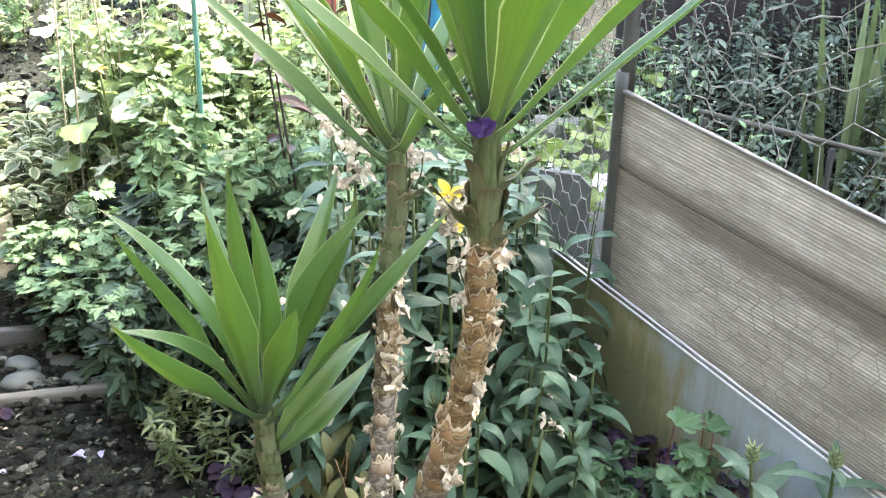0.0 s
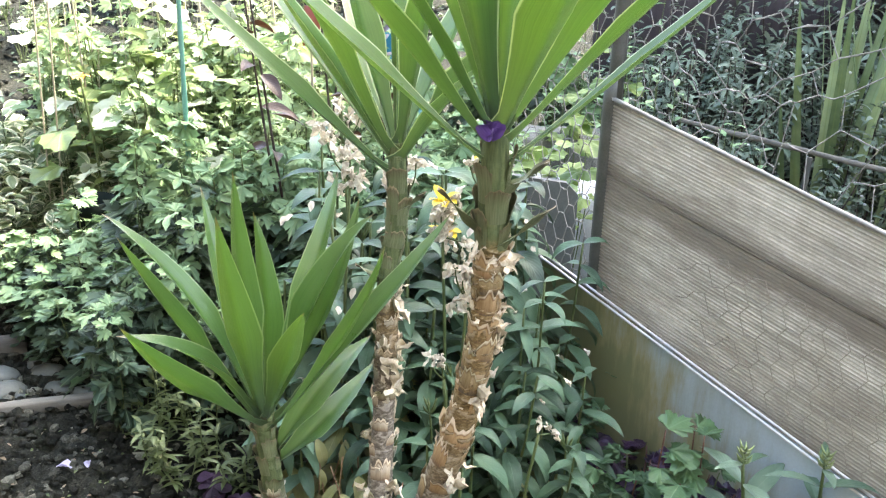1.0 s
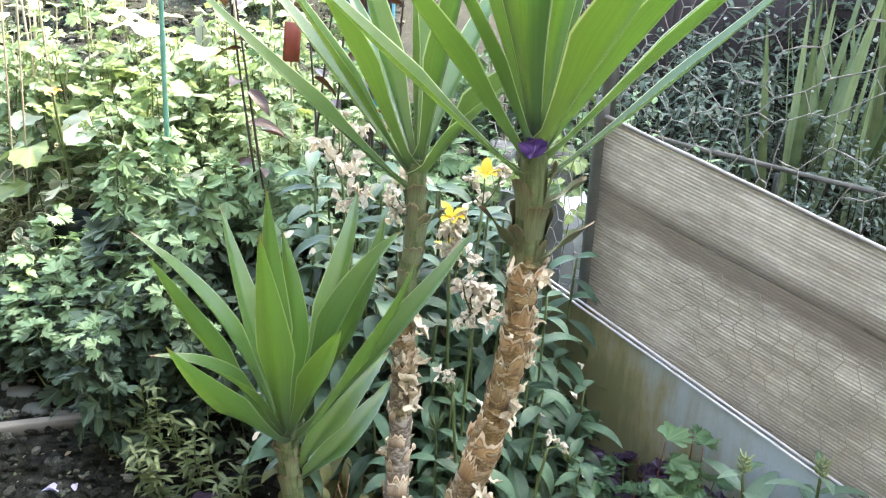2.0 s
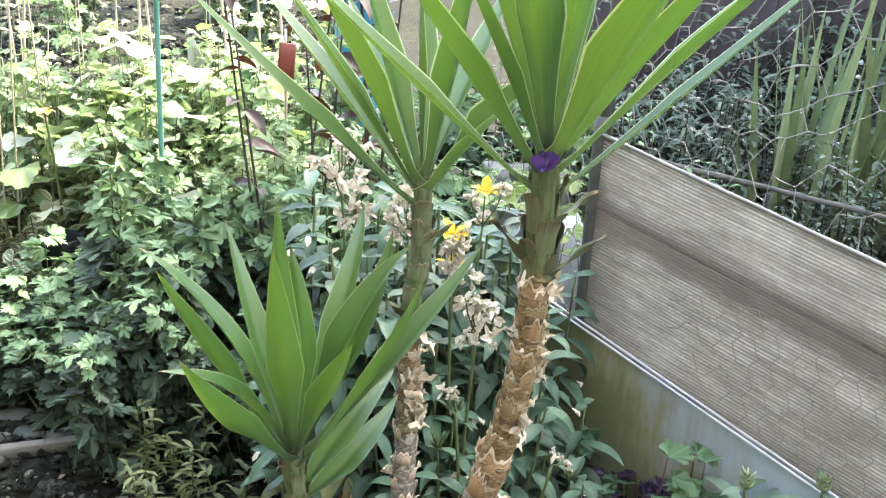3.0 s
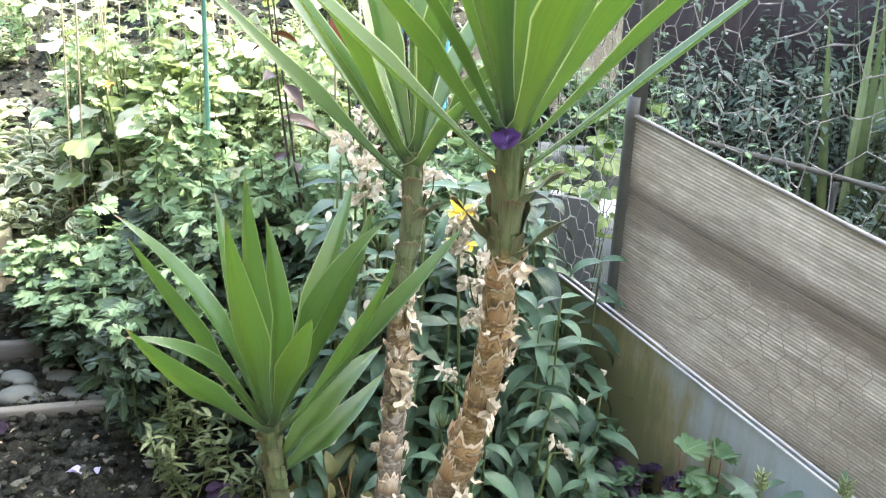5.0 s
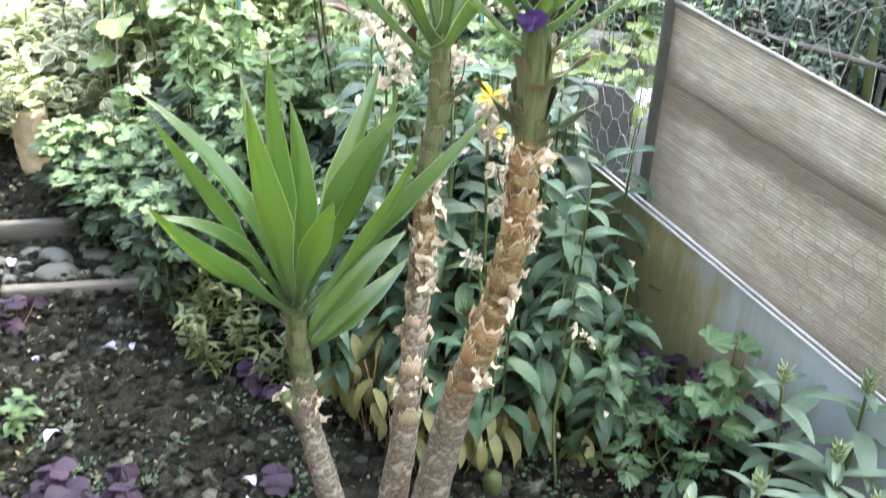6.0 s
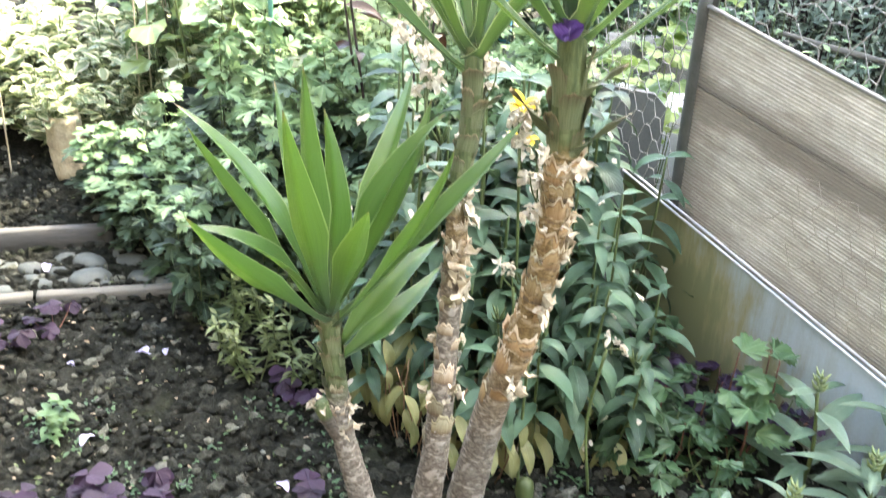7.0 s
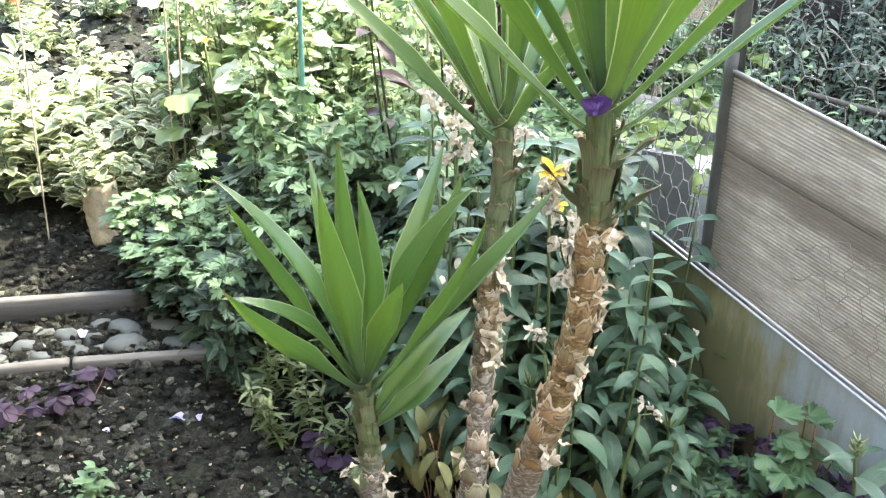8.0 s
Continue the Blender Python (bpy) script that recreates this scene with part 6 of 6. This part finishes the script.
low_src = [o for o in scene.objects if o.name.startswith("variegated_shrub") and not o.parent][:3]
for k in range(48):
    y = far.uniform(3.25, 6.6)
    x = far.uniform(-0.62 * y, -0.02 * y)
    src = far.choice(pale_src + pale_lobed if far.random() < 0.6 else low_src + tall_src[:2])
    if x < -0.38 * y and y < 4.4:
        continue
    c = copy_thing(src, Matrix.LocRotScale((x, y, ground_z(x, y) - 0.01), Euler((0, 0, far.uniform(0, 6.28))), None))
    c.scale = (far.uniform(0.5, 1.0),) * 3
for k in range(7):
    y = far.uniform(3.4, 5.5)
    x = far.uniform(-0.6 * y, -0.1 * y)
    pole("garden_cane", "thin tan bamboo cane among the foliage", "cane", (x, y, ground_z(x, y) - 0.02), (x + far.uniform(-0.1, 0.1), y, ground_z(x, y) + far.uniform(0.8, 1.3)), 0.005, "cane", 5)


def plant_tag():
    t = thing("plant_marker", "red plastic plant marker on a thin cane", "marker", (-0.445, 2.6, ground_z(-0.445, 2.6)))
    part("cane", tube(Shape(), [(0, 0.01, z) for z in np.linspace(-0.02, 0.88, 12)], 0.004, 7), M["cane"], t)
    ob = part("tag", board(Shape(), 0.046, 0.004, 0.11, 0.0015, 6, 0.002), M["red"], t, "red plastic tag")
    ob.matrix_basis = pose(-0.023, 0, 0.735, 0, 4, 8)


plant_tag()


def leaning_sheet():
    out = [(0.0, 0.0), (0.26, 0.0), (0.19, 0.30), (0.09, 0.58), (0.02, 0.74), (0.0, 0.74)]
    n = len(out)
    verts = [(x, 0.006 * math.sin(9 * z), z) for x, z in out] + [(x, 0.006 * math.sin(9 * z) + 0.005, z) for x, z in out]
    faces = [tuple(range(n)), tuple(range(2 * n - 1, n - 1, -1))] + [(k, k + n, (k + 1) % n + n, (k + 1) % n) for k in range(n)]
    ob = tagged(part("plastic_sheet", Shape().add(verts, faces), M["white"], smooth=False), "white plastic offcut standing among the plants", "plastic sheet")
    ob.matrix_basis = pose(-0.80, 3.0, ground_z(-0.8, 3.0) - 0.01, -4, 0, 6)


leaning_sheet()
make_pot("blue_drum", "blue plastic drum beyond the low wall", (-0.27, 3.35, ground_z(-0.27, 3.35) - 0.01),
         [(0.085, 0), (0.09, 0.02), (0.09, 0.30), (0.094, 0.31), (0.094, 0.33), (0.09, 0.34), (0.09, 0.82), (0.096, 0.83), (0.096, 0.86), (0.088, 0.86), (0.086, 0.8)], "blue")

for k, (x, y, h) in enumerate(((0.42, 2.28, 0.80), (0.50, 2.32, 0.78), (0.46, 2.40, 0.84), (0.56, 2.30, 0.66), (0.62, 2.42, 0.64), (0.72, 2.45, 0.56), (0.54, 2.50, 0.72), (0.48, 2.8, 0.70), (0.16, 3.02, 0.72), (0.28, 3.05, 0.78), (0.40, 3.06, 0.80), (0.22, 2.68, 0.62), (0.52, 3.2, 0.9))):
    sprig_plant((x, y), 200 + k, 6, h, 0.12, "fever_bright", 0.04, 0.014, "light green narrow-leaved weed beyond the panel", "weed")
c = copy_thing(low_src[0], Matrix.LocRotScale((-1.45, 2.51, ground_z(-1.45, 2.51) + 0.17), Euler((0, 0, 1.0)), None))
c.scale = (0.8,) * 3

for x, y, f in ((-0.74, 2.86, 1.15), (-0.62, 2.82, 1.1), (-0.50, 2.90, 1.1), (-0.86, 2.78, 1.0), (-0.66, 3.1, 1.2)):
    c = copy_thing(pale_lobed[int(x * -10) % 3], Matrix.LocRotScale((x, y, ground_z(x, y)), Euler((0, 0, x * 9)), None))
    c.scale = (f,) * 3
for x, y, f in pot_spots:
    c = copy_thing(tall_src[int(x * -50) % 5], Matrix.LocRotScale((x, y, ground_z(x, y)), Euler((0, 0, x * 23)), None))
    c.scale = (0.85, 0.85, f * 1.1)


def bare_stems(x, y, count, seed):
    """Leggy foot of the phlox: thin reddish stems with pale hanging leaves."""
    r = random.Random(seed)
    t = thing("withered_phlox", "leggy reddish phlox stems with pale hanging old leaves", "plant", (x, y, ground_z(x, y) - 0.004))
    for k in range(count):
        a, d = r.uniform(0, 6.28), r.uniform(0.0, 0.05)
        foot = np.array((math.cos(a) * d, math.sin(a) * d, 0))
        top = foot + np.array((r.uniform(-0.05, 0.05), r.uniform(-0.03, 0.03), r.uniform(0.14, 0.26)))
        pts = stem_line(foot, top, 0.015, 9, a)
        part("stem", tube(Shape(), pts, 0.0014, 5), M["stem_pale"], t)
        for j in range(2):
            leaf_at(r.choice(LANCE_OLD), t, pts[r.randint(4, 8)], r.uniform(-2.6, -0.5), r.uniform(0.5, 1.3), r.uniform(-0.4, 0.4), r.uniform(0.5, 0.85), label="yellowing leaf")
    return t


M["stem_pale"] = plain("dry_reddish_stem", (0.09, 0.045, 0.022), (0.26, 0.16, 0.085), 40, 0.7)
for k, (x, y) in enumerate(((-0.17, 1.44), (-0.10, 1.40), (-0.22, 1.50), (-0.02, 1.40))):
    bare_stems(x, y, 6, 700 + k)


def squash_flower(at, height):
    t = thing("squash_flower", "open orange squash flower on a tall green stalk", "flower", (at[0], at[1], ground_z(*at)))
    head = np.array((0.01, -0.02, height - ground_z(*at)))
    part("flower_stem", tube(Shape(), stem_line((0, 0, 0), head, 0.03, 12, 1.0), 0.004, 6), M["stem"], t)
    for k in range(5):
        b = k * 1.257 + 0.4
        part("petal", blade(Shape(), head, (math.cos(b), math.sin(b) - 0.3, 0.55), 0.030, 0.020, 0.9, 0.35, 0.2, oval, 8, 4, 0.15, k), M["orange"], t)
    return t


M["orange"] = leafy("orange_petal", (0.50, 0.17, 0.03), (0.62, 0.27, 0.06), (0.6, 0.35, 0.1), 0.05, 0.5, 0.3, through=(0.6, 0.25, 0.05))
squash_flower((-1.12, 2.62), 0.66)
